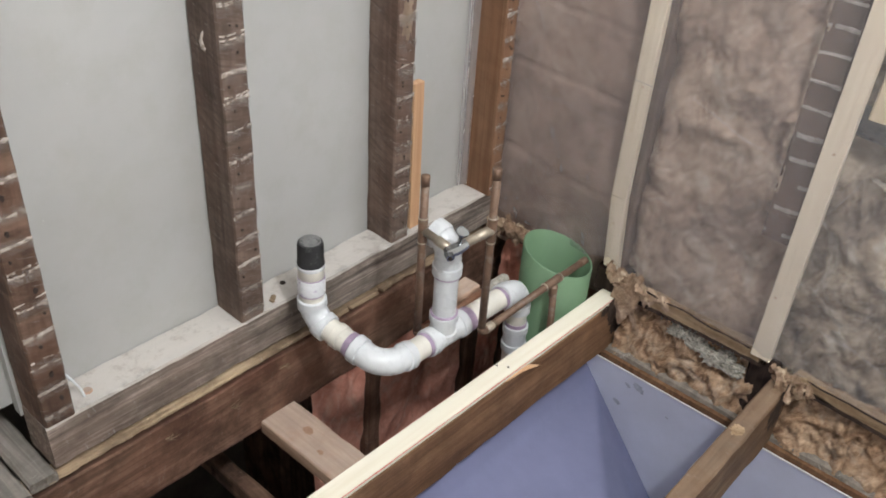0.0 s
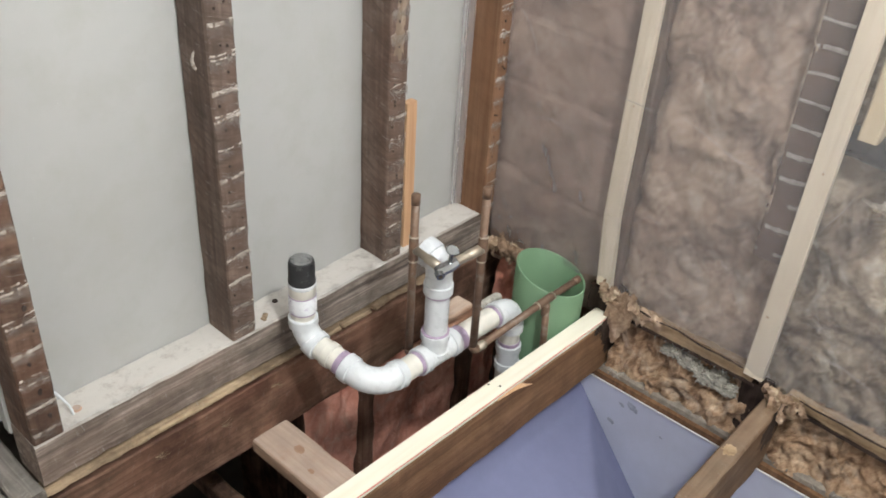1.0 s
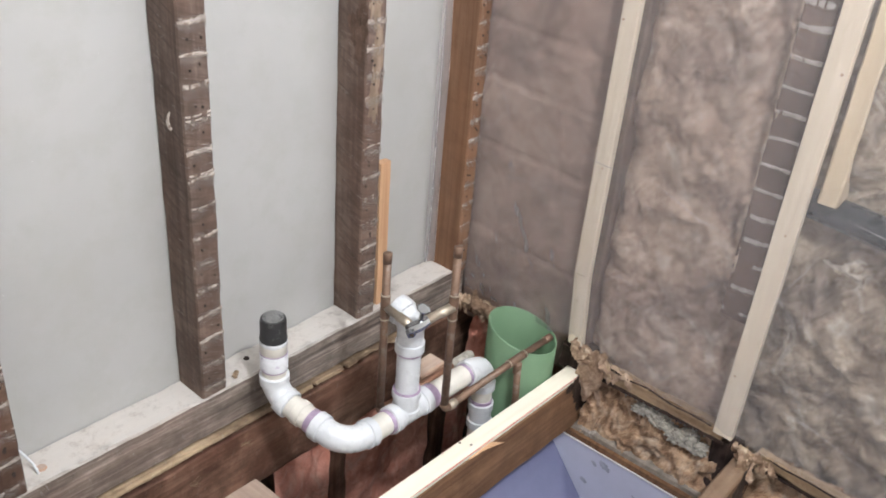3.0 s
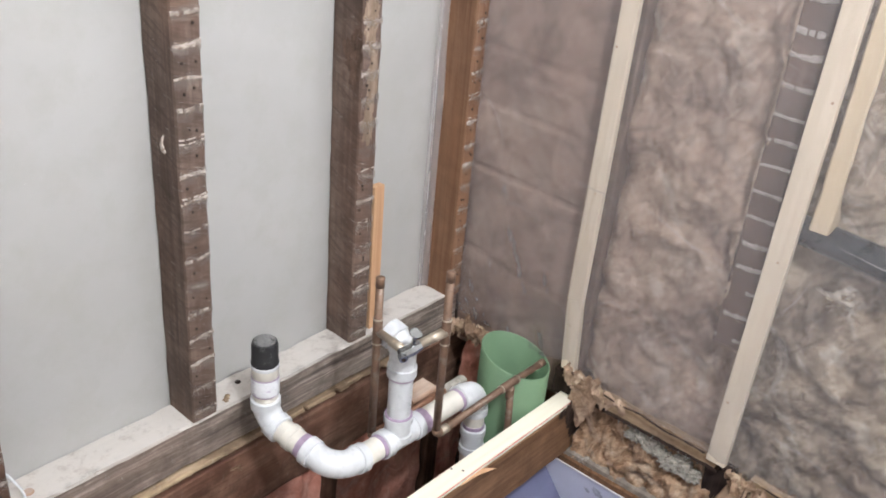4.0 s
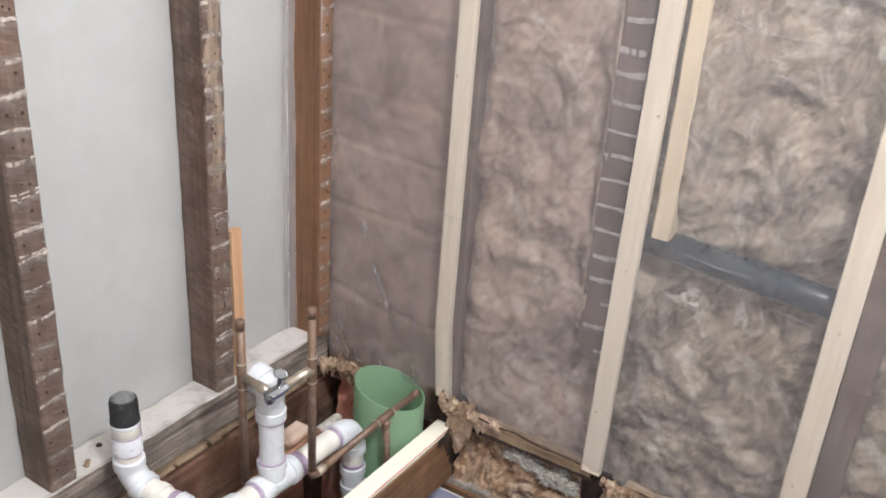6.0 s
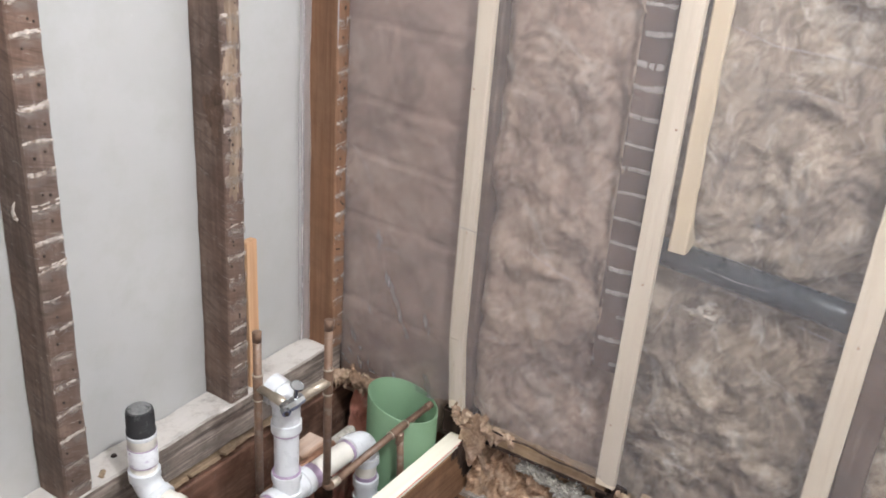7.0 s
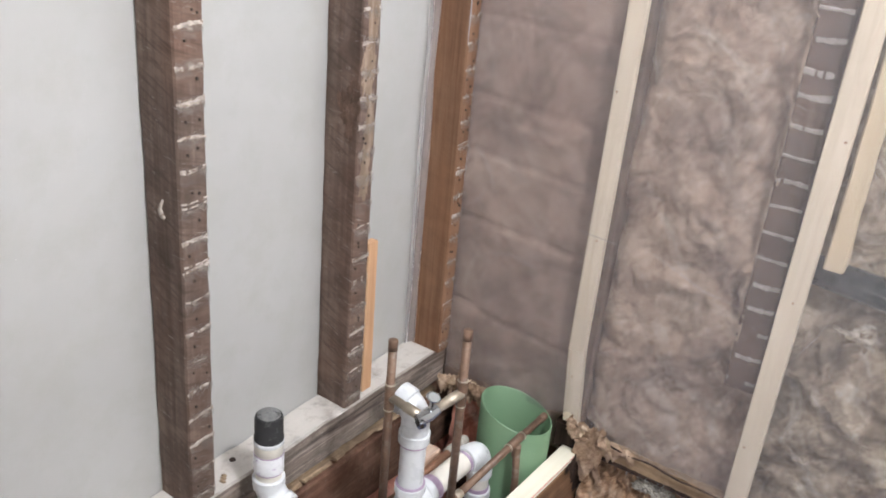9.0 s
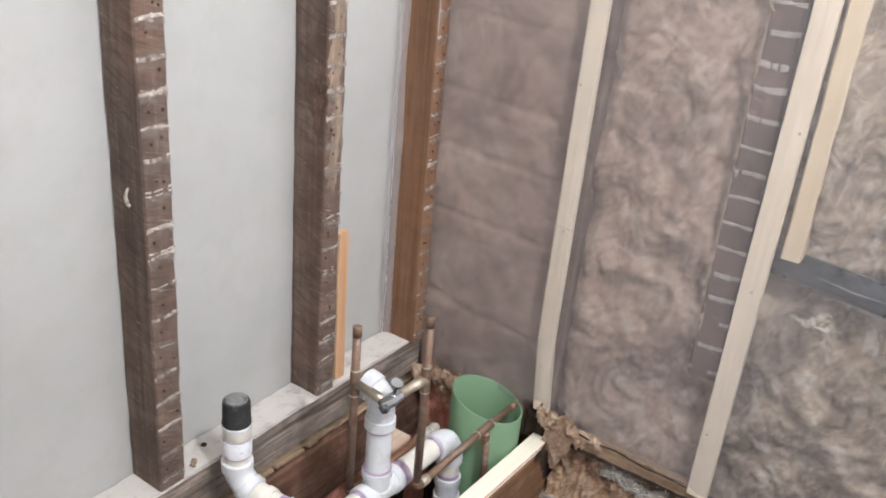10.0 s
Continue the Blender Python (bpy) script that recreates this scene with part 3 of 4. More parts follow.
for dy, z, w, h in ((-0.006, 0.98, 0.017, 0.08), (0.004, 0.86, 0.013, 0.06), (-0.004, 0.75, 0.016, 0.05), (0.006, 0.64, 0.011, 0.055), (-0.002, 0.55, 0.012, 0.04)):
    part("bare_patch", lump((0.0012, w, h), 40 + z * 10, 4, 0.7, 4.0), TAN, s3, "pale bare wood", at(0.0972, -0.305 + dy, z))

# bottom plate, split subfloor edge, rim joist
plate = solid("bottom_plate", lumber(0.083, 0.094, 1.16, 0.002, 0.004, 60, 7.0, 0.004), PLATE,
              "weathered grey bottom plate, dusty white on top", "plate", at(0.0585, -1.125, -0.002) @ pose(0, 0, 0, -90, 0, 0), kind="structure")


def ragged_edge():
    """The broken edge of the old subfloor under the plate: a thin board with a torn, uneven lip."""
    n, secs = 240, []
    bm = bmesh.new()
    for k in range(n + 1):
        y = 1.2 * k / n
        tear = 0.002 * noise.noise(Vector((y * 9, 3, 0))) + 0.004 * noise.noise(Vector((y * 38, 3, 2))) + 0.002 * noise.noise(Vector((y * 130, 3, 4)))
        if noise.noise(Vector((y * 6, 8, 1))) > 0.3:
            tear -= 0.006
        low_z = 0.0012 * noise.noise(Vector((y * 25, 5, 2))) + 0.0012 * noise.noise(Vector((y * 90, 5, 4)))
        edge = 0.015 + tear * 0.75 - (0.012 if noise.noise(Vector((y * 55, 21, 0))) > 0.52 else 0.0)
        secs.append([bm.verts.new(p) for p in ((-0.02, -0.0055, y), (edge - 0.003, -0.0055 + low_z, y), (edge, -0.002 + low_z * 0.5, y), (edge - 0.002, 0.003, y), (edge - 0.006, 0.0058, y), (-0.02, 0.0075, y))])
    for p, q in zip(secs, secs[1:]):
        for i in range(6):
            bm.faces.new((p[i], p[(i + 1) % 6], q[(i + 1) % 6], q[i]))
    bm.faces.new(secs[0])
    bm.faces.new(secs[-1][::-1])
    return bm


solid("subfloor_edge", ragged_edge(), SPLIT, "broken yellow edge of old subfloor boards", "floor", at(0.095, -1.2, -0.0605) @ pose(0, 0, 0, -90, 0, 0) @ Matrix.Diagonal((1, -0.72, 1, 1)), kind="structure")
solid("rim_joist", lumber(0.16, 0.05, 3.2, 0.002, 0.003, 100, 8.0, 0.003), RIM,
      "dark brown joist below the plasterboard wall", "joist", at(0.085, -3.1, -0.157) @ pose(0, 0, 0, -90, 0, 0) @ pose(0, 0, 0, 0, 0, 90), kind="structure")

# old floorboards past the end of the plate
for k, (y, w) in enumerate(((-1.152, 0.048), (-1.222, 0.086), (-1.312, 0.088), (-1.402, 0.088), (-1.492, 0.088))):
    solid("floorboard", lumber(w, 0.022, 0.41 + 0.012 * (k % 2), 0.002, 0.004, 20, 20 + k, 0.006), OLD_FLOOR, "worn grey old floorboard", "floorboard",
          at(-0.3, y, -0.053 - 0.002 * (k % 2)) @ pose(0, 0, 0, 0, 90, 0) @ pose(0, 0, 0, 0, 0, 90), "old floorboards")

# joists that run to the outer wall
j1 = thing("floor_joist", "brown joist topped with a pale pine strip", "joist", at(0.47, -0.4, -0.215), "floor joists")
turn1 = pose(0.4775, 0.03, 0, 0, 0, -1.25) @ at(0, -2.2, 0)
part("timber", lumber(0.142, 0.046, 2.2, 0.0016, 0.003, 80, 11.0, 0.003), JOIST, j1, "",
     turn1 @ at(-0.008, 0, -0.143) @ pose(0, 0, 0, -90, 0, 0) @ pose(0, 0, 0, 0, 0, 90))
part("pine_strip", lumber(0.04, 0.013, 2.19, 0.0004, 0.0015, 60, 12.0), PINE_PALE, j1, "new pale pine strip",
     turn1 @ at(-0.006, 0, -0.065) @ pose(0, 0, 0, -90, 0, 0))
part("chalk_line", sheet(60, 1, lambda u, v: (0.0147, 0.4 + 1.78 * u, -0.0588 - 0.005 * v * (0.6 + 0.6 * noise.noise(Vector((u * 30, 2, 0)))))), CHALK, j1, "faded red chalk line", turn1)
for k in range(7):
    f = k / 6
    part("splinter", tube([(0, 0, 0), (0.004, 0.022 + 0.01 * f, 0.002), (0.01 + 0.006 * f, 0.04 + 0.02 * f, 0.007 - 0.012 * f)], [0.0035, 0.003, 0.0006], 5),
         SHIM, j1, "torn orange splinter", turn1 @ at(0.012, 1.78 + 0.006 * k, -0.072))
for y in (1.803, 1.79):
    part("nail_hole", tube([(0, 0, -0.004), (0, 0, 0.0005)], 0.0026, 8), HOLE, j1, "", turn1 @ at(-0.006 + (y - 1.8) * 1.5, y, -0.0585))

for y, z, r in ((2.19, -0.1, 0.035), (2.17, -0.082, 0.026), (2.2, -0.14, 0.03), (2.13, -0.079, 0.012)):
    part("rot_patch", lump((0.0016, r, r * 0.9), 52.0 + r * 50, 4, 0.7, 4.0), ROT_AND_SHADOW, j1, "black rot at the joist's end", turn1 @ at(0.0155, y, z))

j2 = thing("floor_joist", "worn brown joist with rounded edges", "joist", at(0.888, -0.4, -0.22), "floor joists")
part("timber", lumber(0.155, 0.041, 2.3, 0.002, 0.004, 80, 13.0, 0.004), JOIST_WORN, j2, "",
     pose(0.884, -2.3, -0.138) @ pose(0, 0, 0, -90, 0, 0) @ pose(0, 0, 0, 0, 0, 90))
part("knot", lump((0.011, 0.014, 0.0012), 21.0, 4, 0.7, 3.0), SILL, j2, "orange knot", at(0.883, -0.19, -0.0602))
for y, z, r in ((-0.03, -0.11, 0.04), (-0.015, -0.085, 0.03), (-0.06, -0.1, 0.022)):
    part("rot_patch", lump((0.002, r, r * 1.1), 22.0 + r * 50, 3, 0.6, 3.0), ROT_AND_SHADOW, j2, "black rot at the joist's end", at(0.9045, y, z))
j3 = thing("floor_joist", "worn brown joist with rounded edges", "joist", at(1.31, -0.4, -0.22), "floor joists")
part("timber", lumber(0.155, 0.05, 2.3, 0.0025, 0.006, 80, 14.0, 0.006), JOIST_WORN, j3, "",
     pose(1.31, -2.3, -0.138) @ pose(0, 0, 0, -90, 0, 0) @ pose(0, 0, 0, 0, 0, 90))

# nailing block between rim and joist
block = thing("nailing_block", "dusty flat wooden block between the joists", "block", at(0.28, -0.675, -0.249))
part("board", lumber(0.09, 0.034, 0.34, 0.001, 0.003, 16, 15.0, 0.002), BLOCK, block, "", pose(0.112, -0.675, -0.232) @ pose(0, 0, 0, 0, 90, 0) @ pose(0, 0, 0, 0, 0, 90))
for x, y, r in ((0.2, -0.668, 0.009), (0.262, -0.69, 0.006)):
    part("knot", lump((r * 1.4, r, 0.0009), 60 + r * 900, 4, 0.3, 1.5), KNOT, block, "brown knot", at(x, y, -0.2148))

solid("lower_brace", lumber(0.05, 0.04, 1.6, 0.002, 0.003, 30, 17.0, 0.003), RIM, "dim brown brace in the dark storey below", "brace",
      at(-1.3, -0.715, -0.5) @ pose(0, 0, 0, 0, 90, 0))

# wall of the storey below, under the rim joist
low = thing("lower_wall_insulation", "pink glass wool between dark studs in the wall below", "insulation", at(0.08, -0.3, -1.2))
for y0, y1 in ((-0.57, -0.412), (-0.358, -0.052), (0.03, 0.12)):
    part("batt", sheet(40, 60, lambda u, v: (0.094 + 0.02 * noise.noise(Vector((u * 3 + y0 * 9, v * 5, 1))) + 0.008 * noise.noise(Vector((u * 9, v * 18 + y0, 3))),
                                               y0 + (y1 - y0) * u, -1.3 + 1.062 * v)), WOOL_PINK, low, "", smooth=True)
for y in (-0.385, -0.012):
    part("stud", lumber(0.05, 0.09, 1.07, 0.002, 0.003, 30, 30 + y, 0.004), RIM, low, "dark old stud", pose(0.062, y, -1.308) @ pose(0, 0, 0, 0, 0, 90))

# lavender drywall of the storey below, cracked along a slanting crease
CREASE = (Vector((0.481, -0.004, -0.311)), Vector((0.86, -0.004, -0.77)))


def lavender_right():
    a, b = CREASE
    return prism([(0.44, -0.24), (2.6, -0.24), (2.6, -1.35), (b.x + 0.4, -1.35), (b.x, b.z), (a.x, a.z), (0.44, -0.28)], -0.004, 0.009)


low2 = thing("lower_drywall", "lavender drywall sheet with a white top edge", "drywall", at(1.2, 0.0, -1.35))
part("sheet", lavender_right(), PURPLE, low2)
for x, z, r in ((0.551, -0.339, 0.009), (0.597, -0.267, 0.014), (0.57, -0.275, 0.007), (0.68, -0.303, 0.004)):
    part("scuff", lump((r, 0.0009, r * 0.6), x * 40, 3, 0.8, 3.0), SCUFF, low2, "dark scuff mark", at(x, -0.0043, z) @ pose(0, 0, 0, 0, 25, 0))
part("cut_edge", slab((0.44, -0.0065, -0.24), (2.6, 0.006, -0.2365), 0.001), GYPSUM, low2, "white gypsum edge")


# fold steep enough to turn the panel from the lamp beside the crease
FOLD = 0.78


def sloping():
    """The panel leaves the crease steeply, then lies flatter beyond a soft fold."""
    a, b = CREASE
    up = a + (a - b) * 0.24
    length = (b - a).length

    def f(u, v):
        d = 1.9 * u * u
        p = up.lerp(b + (b - a) * 0.6, v)
        fold = FOLD * max(0.0, (p - a).dot(b - a) / length)
        rise = 0.8 * min(d, fold) + 0.008 * (1 - math.exp(-d / 0.15)) * noise.noise(Vector((d * 3, v * 4, 2)))
        return p + Vector((0, -d, rise))
    return sheet(110, 60, f)


slope = thing("sloping_panel", "lavender panel, its shade in the colour, sloping down below the joist", "panel", at(0.48, -0.5, -0.3))
part("sheet", sloping(), SHADED_PURPLE, slope, smooth=True)

# ---- right wall: studs and glass wool behind clear sheeting, nailed with strips ----
solid("ledge", lumber(0.05, 0.09, 2.5, 0.003, 0.004, 100, 40.0, 0.004), LEDGE, "dusty grey ledge of mortar and plate", "ledge",
      pose(0.4, 0.052, -0.232) @ pose(0, 0, 0, 0, 90, 0), kind="structure")


LATH_LEFT, LATH_FOOT = 0.752, 0.285


def batt(x0, x1, z0, z1, depth, seed, amp=0.03, folds=(), full=0.0, lath=False, wad=0.4):
    """Glass wool in soft wads with creases between them; lath: leaves the old stud bare, lapping over its ragged edge."""
    nx, nz = int((x1 - x0) / 0.0068) + 2, int((z1 - z0) / 0.0075) + 2

    def f(u, v):
        x, z = x0 + (x1 - x0) * u, z0 + (z1 - z0) * v
        warp = noise.noise_vector(Vector((x * 8, seed + 5, z * 8))) * 0.5
        p = Vector((x * 6, seed, z * 5)) + warp
        h = 0.8 * noise.noise(p) + 0.45 * noise.noise(p * 2.6) + 0.3 * abs(noise.noise(p * 6.1)) + 0.16 * noise.noise(p * 14)
        if not folds:
            near = noise.voronoi(Vector((x * 11, seed, z * 8)) + warp * 1.6)[0]
            small = noise.voronoi(Vector((x * 27, seed + 3, z * 22)) + warp * 2.5)[0]
            h += wad * (0.75 - 0.8 * math.sqrt(min(1.0, (near[1] - near[0]) * 2.0))) - 0.16 * math.sqrt(min(1.0, (small[1] - small[0]) * 2.0))
        h *= amp
        edge = min(u, 1 - u)
        if full:
            k = math.exp(-((x - full) / 0.035) ** 2) * min(1, max(0, (z - 0.53) / 0.06))
            h = h * (1 - 0.8 * k) + (0.029 - depth) * k
        h += 0.012 * max(0, 0.03 - edge) / 0.03
        for zc, drop in folds:
            h += 0.006 * math.exp(-((z - zc + drop * (x - x0) + 0.006 * noise.noise(Vector((x * 9, zc, 0)))) / 0.0045) ** 2)
        y = max(0.013, depth + h)
        if lath:
            y += 0.018 * max(0, 0.09 - u) / 0.09
            rag = 0.011 * noise.noise(Vector((z * 13, 2, seed))) + 0.009 * noise.noise(Vector((z * 45, 4, seed)))
            into = min(x - LATH_LEFT - rag, z - LATH_FOOT - 0.03 * noise.noise(Vector((x * 30, 1, seed))) - 0.01 * noise.noise(Vector((x * 90, 1, seed))))
            if into > 0:
                y = 0.06
            elif into > -0.022:
                k = (into + 0.022) / 0.022
                y = y * (1 - k) + k * (0.024 + 0.01 * noise.noise(Vector((x * 60, seed, z * 60))))
        return (x, y, z)
    return sheet(nx, nz, f)


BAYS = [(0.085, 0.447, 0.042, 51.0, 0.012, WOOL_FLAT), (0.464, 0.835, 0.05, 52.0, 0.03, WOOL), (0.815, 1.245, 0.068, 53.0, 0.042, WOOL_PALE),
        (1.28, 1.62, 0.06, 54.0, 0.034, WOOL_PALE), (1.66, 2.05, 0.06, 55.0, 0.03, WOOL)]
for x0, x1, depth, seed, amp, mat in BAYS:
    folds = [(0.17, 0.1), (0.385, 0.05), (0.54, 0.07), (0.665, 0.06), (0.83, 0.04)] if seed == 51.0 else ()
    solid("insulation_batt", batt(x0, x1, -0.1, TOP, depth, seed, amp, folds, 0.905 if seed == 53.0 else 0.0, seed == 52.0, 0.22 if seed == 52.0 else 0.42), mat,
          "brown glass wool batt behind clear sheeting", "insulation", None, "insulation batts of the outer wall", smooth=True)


def outer_stud(x, w, mat, label, seed, z0=-0.06, lines=False, face=0.03, d=0.09):
    ob = thing("wall_stud", label, "stud", at(x, face + d / 2, z0), "uprights of the outer wall")
    part("timber", lumber(w, d, TOP - z0, 0.0014, 0.003, 80, seed, 0.002), mat, ob, "", at(x, face + d / 2, z0))
    if lines:
        dress(ob, w, at(x, face - 0.0008, z0), 0.02, 1.0, 0.05, int(seed), 1.3, False)
    return ob


outer_stud(0.455, 0.044, STUD, "old stud behind the pale furring strip", 61.0)
outer_stud(0.778, 0.058, STUD, "brown old stud with white plaster lines behind sheeting", 62.0, z0=0.22, lines=True)
outer_stud(0.882, 0.034, PINE_WARM, "beige pine stud behind the clear sheeting", 63.0, z0=0.51, face=0.0235)
outer_stud(1.26, 0.05, STUD, "old stud behind the pale furring strip", 64.0)
outer_stud(1.64, 0.05, STUD, "old stud behind the pale furring strip", 65.0)
solid("drain_pipe", tube([(0.8, 0.062, 0.496), (1.15, 0.06, 0.466), (1.7, 0.06, 0.42)], 0.028, 24), BLACKPIPE,
      "black drain pipe running through the insulated wall", "pipe", smooth=True)


FOOT = ((0.1, 0.0), (0.4, 0.01), (0.456, 0.034), (0.52, -0.002), (0.8, -0.014), (0.9, -0.022), (1.5, -0.055), (2.6, -0.1))


def foot_z(x):
    """Where the sheeting ends above the sill."""
    return next(a + (c - a) * (x - p) / (q - p) for (p, a), (q, c) in zip(FOOT, FOOT[1:]) if x <= q)


def barrier(x0, x1, n):
    """One bay of the sheeting, stretched over the strips and slack between them."""
    def f(u, v):
        x = x0 + (x1 - x0) * u
        low_z = foot_z(x) + 0.007 * noise.noise(Vector((x * 9, 1, 0))) + 0.005 * noise.noise(Vector((x * 40, 1, 5)))
        z = low_z + (TOP - low_z) * v
        free = min(1.0, min(u, 1 - u) * (x1 - x0) / 0.09)
        slack = 0.0045 + 0.006 * noise.noise(Vector((x * 7, 0, z * 4))) + 0.0035 * noise.noise(Vector((x * 22 + z * 9, 3, z * 13))) + 0.0018 * noise.noise(Vector((x * 60 - z * 30, 5, z * 24)))
        y = -0.0025 + free * slack
        if x0 < 0.2:
            y += 0.023 * max(0.0, 1 - u * 1.15)
        if z < 0.05:
            y += 0.003 * noise.noise(Vector((x * 50, 7, z * 50)))
        return (x, min(y, 0.0105) if x0 > 0.2 else y, z)
    return sheet(n, 240, f)


film_sheet = thing("vapour_barrier", "clear milky plastic sheeting stretched over the insulation", "sheeting", at(1.2, 0.02, -0.02))
EDGES = (0.114, 0.456, 0.832, 1.217, 1.6, 2.5)
for a, c in zip(EDGES, EDGES[1:]):
    part("panel", barrier(a, c, int((c - a) / 0.008)), FILM, film_sheet, "", smooth=True)
for x0, x1 in ((0.53, 0.81), (0.93, 1.5)):
    edge_pts = [(x, -0.004 - 0.002 * noise.noise(Vector((x * 30, 4, 0))), foot_z(x) + 0.004 * noise.noise(Vector((x * 16, 9, 0)))) for x in [x0 + (x1 - x0) * k / 40 for k in range(41)]]
    part("rolled_edge", tube(edge_pts, [0.0006] + [0.0021 + 0.001 * noise.noise(Vector((k * 0.4, 2, 1))) for k in range(39)] + [0.0006], 7), ROT_AND_SHADOW, film_sheet, "dark line along the lower edge", smooth=True)
# glints on the film's creases, put in as thin milky tubes
CREASE_GLINTS = [((0.134, 0.56), (0.15, 0.552), (0.168, 0.535), (0.183, 0.512), (0.194, 0.49), (0.203, 0.467)), ((0.93, 0.508), (1.0, 0.498), (1.06, 0.497)),
           ((0.96, 0.478), (1.03, 0.47), (1.08, 0.463)), ((1.1, 0.452), (1.16, 0.443), (1.2, 0.437)), ((0.39, 0.456), (0.43, 0.451), (0.47, 0.449), (0.51, 0.446)), ((0.56, 0.455), (0.62, 0.434), (0.68, 0.41), (0.75, 0.402)), ((0.13, 0.42), (0.16, 0.44), (0.18, 0.475)),
           ((0.9, 0.93), (0.98, 0.905), (1.08, 0.9), (1.19, 0.888)), ((0.95, 0.83), (1.04, 0.842), (1.12, 0.83)), ((0.88, 0.1), (0.98, 0.09), (1.1, 0.055)), ((0.2, 0.33), (0.26, 0.345), (0.33, 0.338)),
           ((0.86, 0.33), (0.89, 0.39), (0.905, 0.44)), ((0.5, 0.2), (0.54, 0.225), (0.57, 0.215))]
for pts in CREASE_GLINTS:
    part("crease", tube([(x, -0.0045 + (0.021 * max(0.0, 1 - (x - 0.114) / 0.3) if x < 0.42 else 0.0), z) for x, z in pts], [0.0002] + [0.0006] * (len(pts) - 2) + [0.0002], 6), FILM_GLINT, film_sheet, "thin milky tube as the glint of a crease")


def strip(rows, w, seed, label):
    """A pale strip nailed over the sheeting; rows: x and z at each joint, from the foot up."""
    x, z0 = rows[0]
    ob = thing("furring_strip", label, "strip", at(x, 0.009, z0), "pale strips nailed over the sheeting")
    for k, ((xa, a), (xb, c)) in enumerate(zip(rows, rows[1:])):
        part("batten", lumber(w, 0.017, c - a - 0.001, 0.0004, 0.0015, 60, seed + k), PINE, ob, "", at(xa, 0.009, a) @ pose(0, 0, 0, 0, math.degrees((xb - xa) / (c - a)), 0))
    rnd = random.Random(int(seed))
    for z in (0.12, 0.44, 0.74, 1.02):
        xx = next(xa + (xb - xa) * (z - a) / (c - a) for (xa, a), (xb, c) in zip(rows, rows[1:]) if a <= z <= c)
        part("knot", tube([(0, 0, 0), (0, -0.0012, 0)], [0.0026, 0.002], 8), BLOCK, ob, "small brown knot", at(xx + rnd.uniform(-0.011, 0.011), 0.0004, z))
    return ob


strip([(0.4605, 0.008), (0.4475, 0.185), (0.466, TOP)], 0.036, 71.0, "pale pine furring strip in two lengths")
strip([(0.83, -0.03), (0.853, TOP)], 0.041, 72.0, "pale pine furring strip over clear sheeting")
strip([(1.212, -0.03), (1.225, TOP)], 0.043, 73.0, "pale pine furring strip over clear sheeting")
strip([(1.6, -0.03), (1.6, TOP)], 0.043, 74.0, "pale pine furring strip over clear sheeting")


# ---- base of the outer wall ----
def sill(x0, x1, zb0, zb1, h, seed, jag):
    n = 40
    low_e = [(x0 + (x1 - x0) * k / n, zb0 + (zb1 - zb0) * k / n) for k in range(n + 1)]
    top_e = []
    for k in range(n, -1, -1):
        x = x0 + (x1 - x0) * k / n
        top_e.append((x, zb0 + (zb1 - zb0) * k / n + h * (0.85 + jag * noise.noise(Vector((x * 13, seed, 0))) + jag * 0.5 * noise.noise(Vector((x * 45, seed, 2))))))
    return prism(low_e + top_e, 0.008, 0.03, 0.0015, seed)


def grained(name, bm, mat, label, category, kind="", group=""):
    """Turns a mesh built in x and z so that its length lies along local z, where the grain runs."""
    m = pose(0, 0, 0, 0, 90, 0)
    bm.transform(m.inverted())
    return solid(name, bm, mat, label, category, m, group, kind)


grained("sill_board", sill(0.5, 0.83, -0.047, -0.047, 0.036, 2, 0.2), SILL, "splintered yellow sill board below the sheeting", "board", "structure")
grained("sill_board", sill(0.905, 1.5, -0.056, -0.085, 0.03, 5, 0.2), SILL, "splintered yellow sill board below the sheeting", "board", "structure")
grained("sill_board", sill(0.12, 0.27, -0.06, -0.05, 0.03, 8, 0.3), RIM, "dark sill board in the corner", "board", "structure")


# shadow line under the sill boards as black strips, with bent nails through it
for x0, x1, za, zb, seed in ((0.53, 0.835, -0.056, -0.056, 11), (0.93, 1.5, -0.066, -0.095, 12)):
    grained("rotten_lath", sill(x0, x1, za, zb, 0.011, seed, 0.5), ROT_AND_SHADOW, "black strip standing for the shadow gap under the sill board", "lath")
rnd = random.Random(12)
for k in range(16):
    x = 0.6 + 0.2 * (k + rnd.random()) / 16
    solid("bent_nail", tube([(0, 0.012, 0), (0, 0, rnd.uniform(-0.002, 0.002)), (rnd.uniform(-0.004, 0.004), -0.004, rnd.uniform(-0.006, 0.002))], 0.0013, 6), CHROME, "small bent nail poking out under the sill", "nail", at(x, 0.006, -0.05 + rnd.uniform(-0.004, 0.003)), "bent nails")


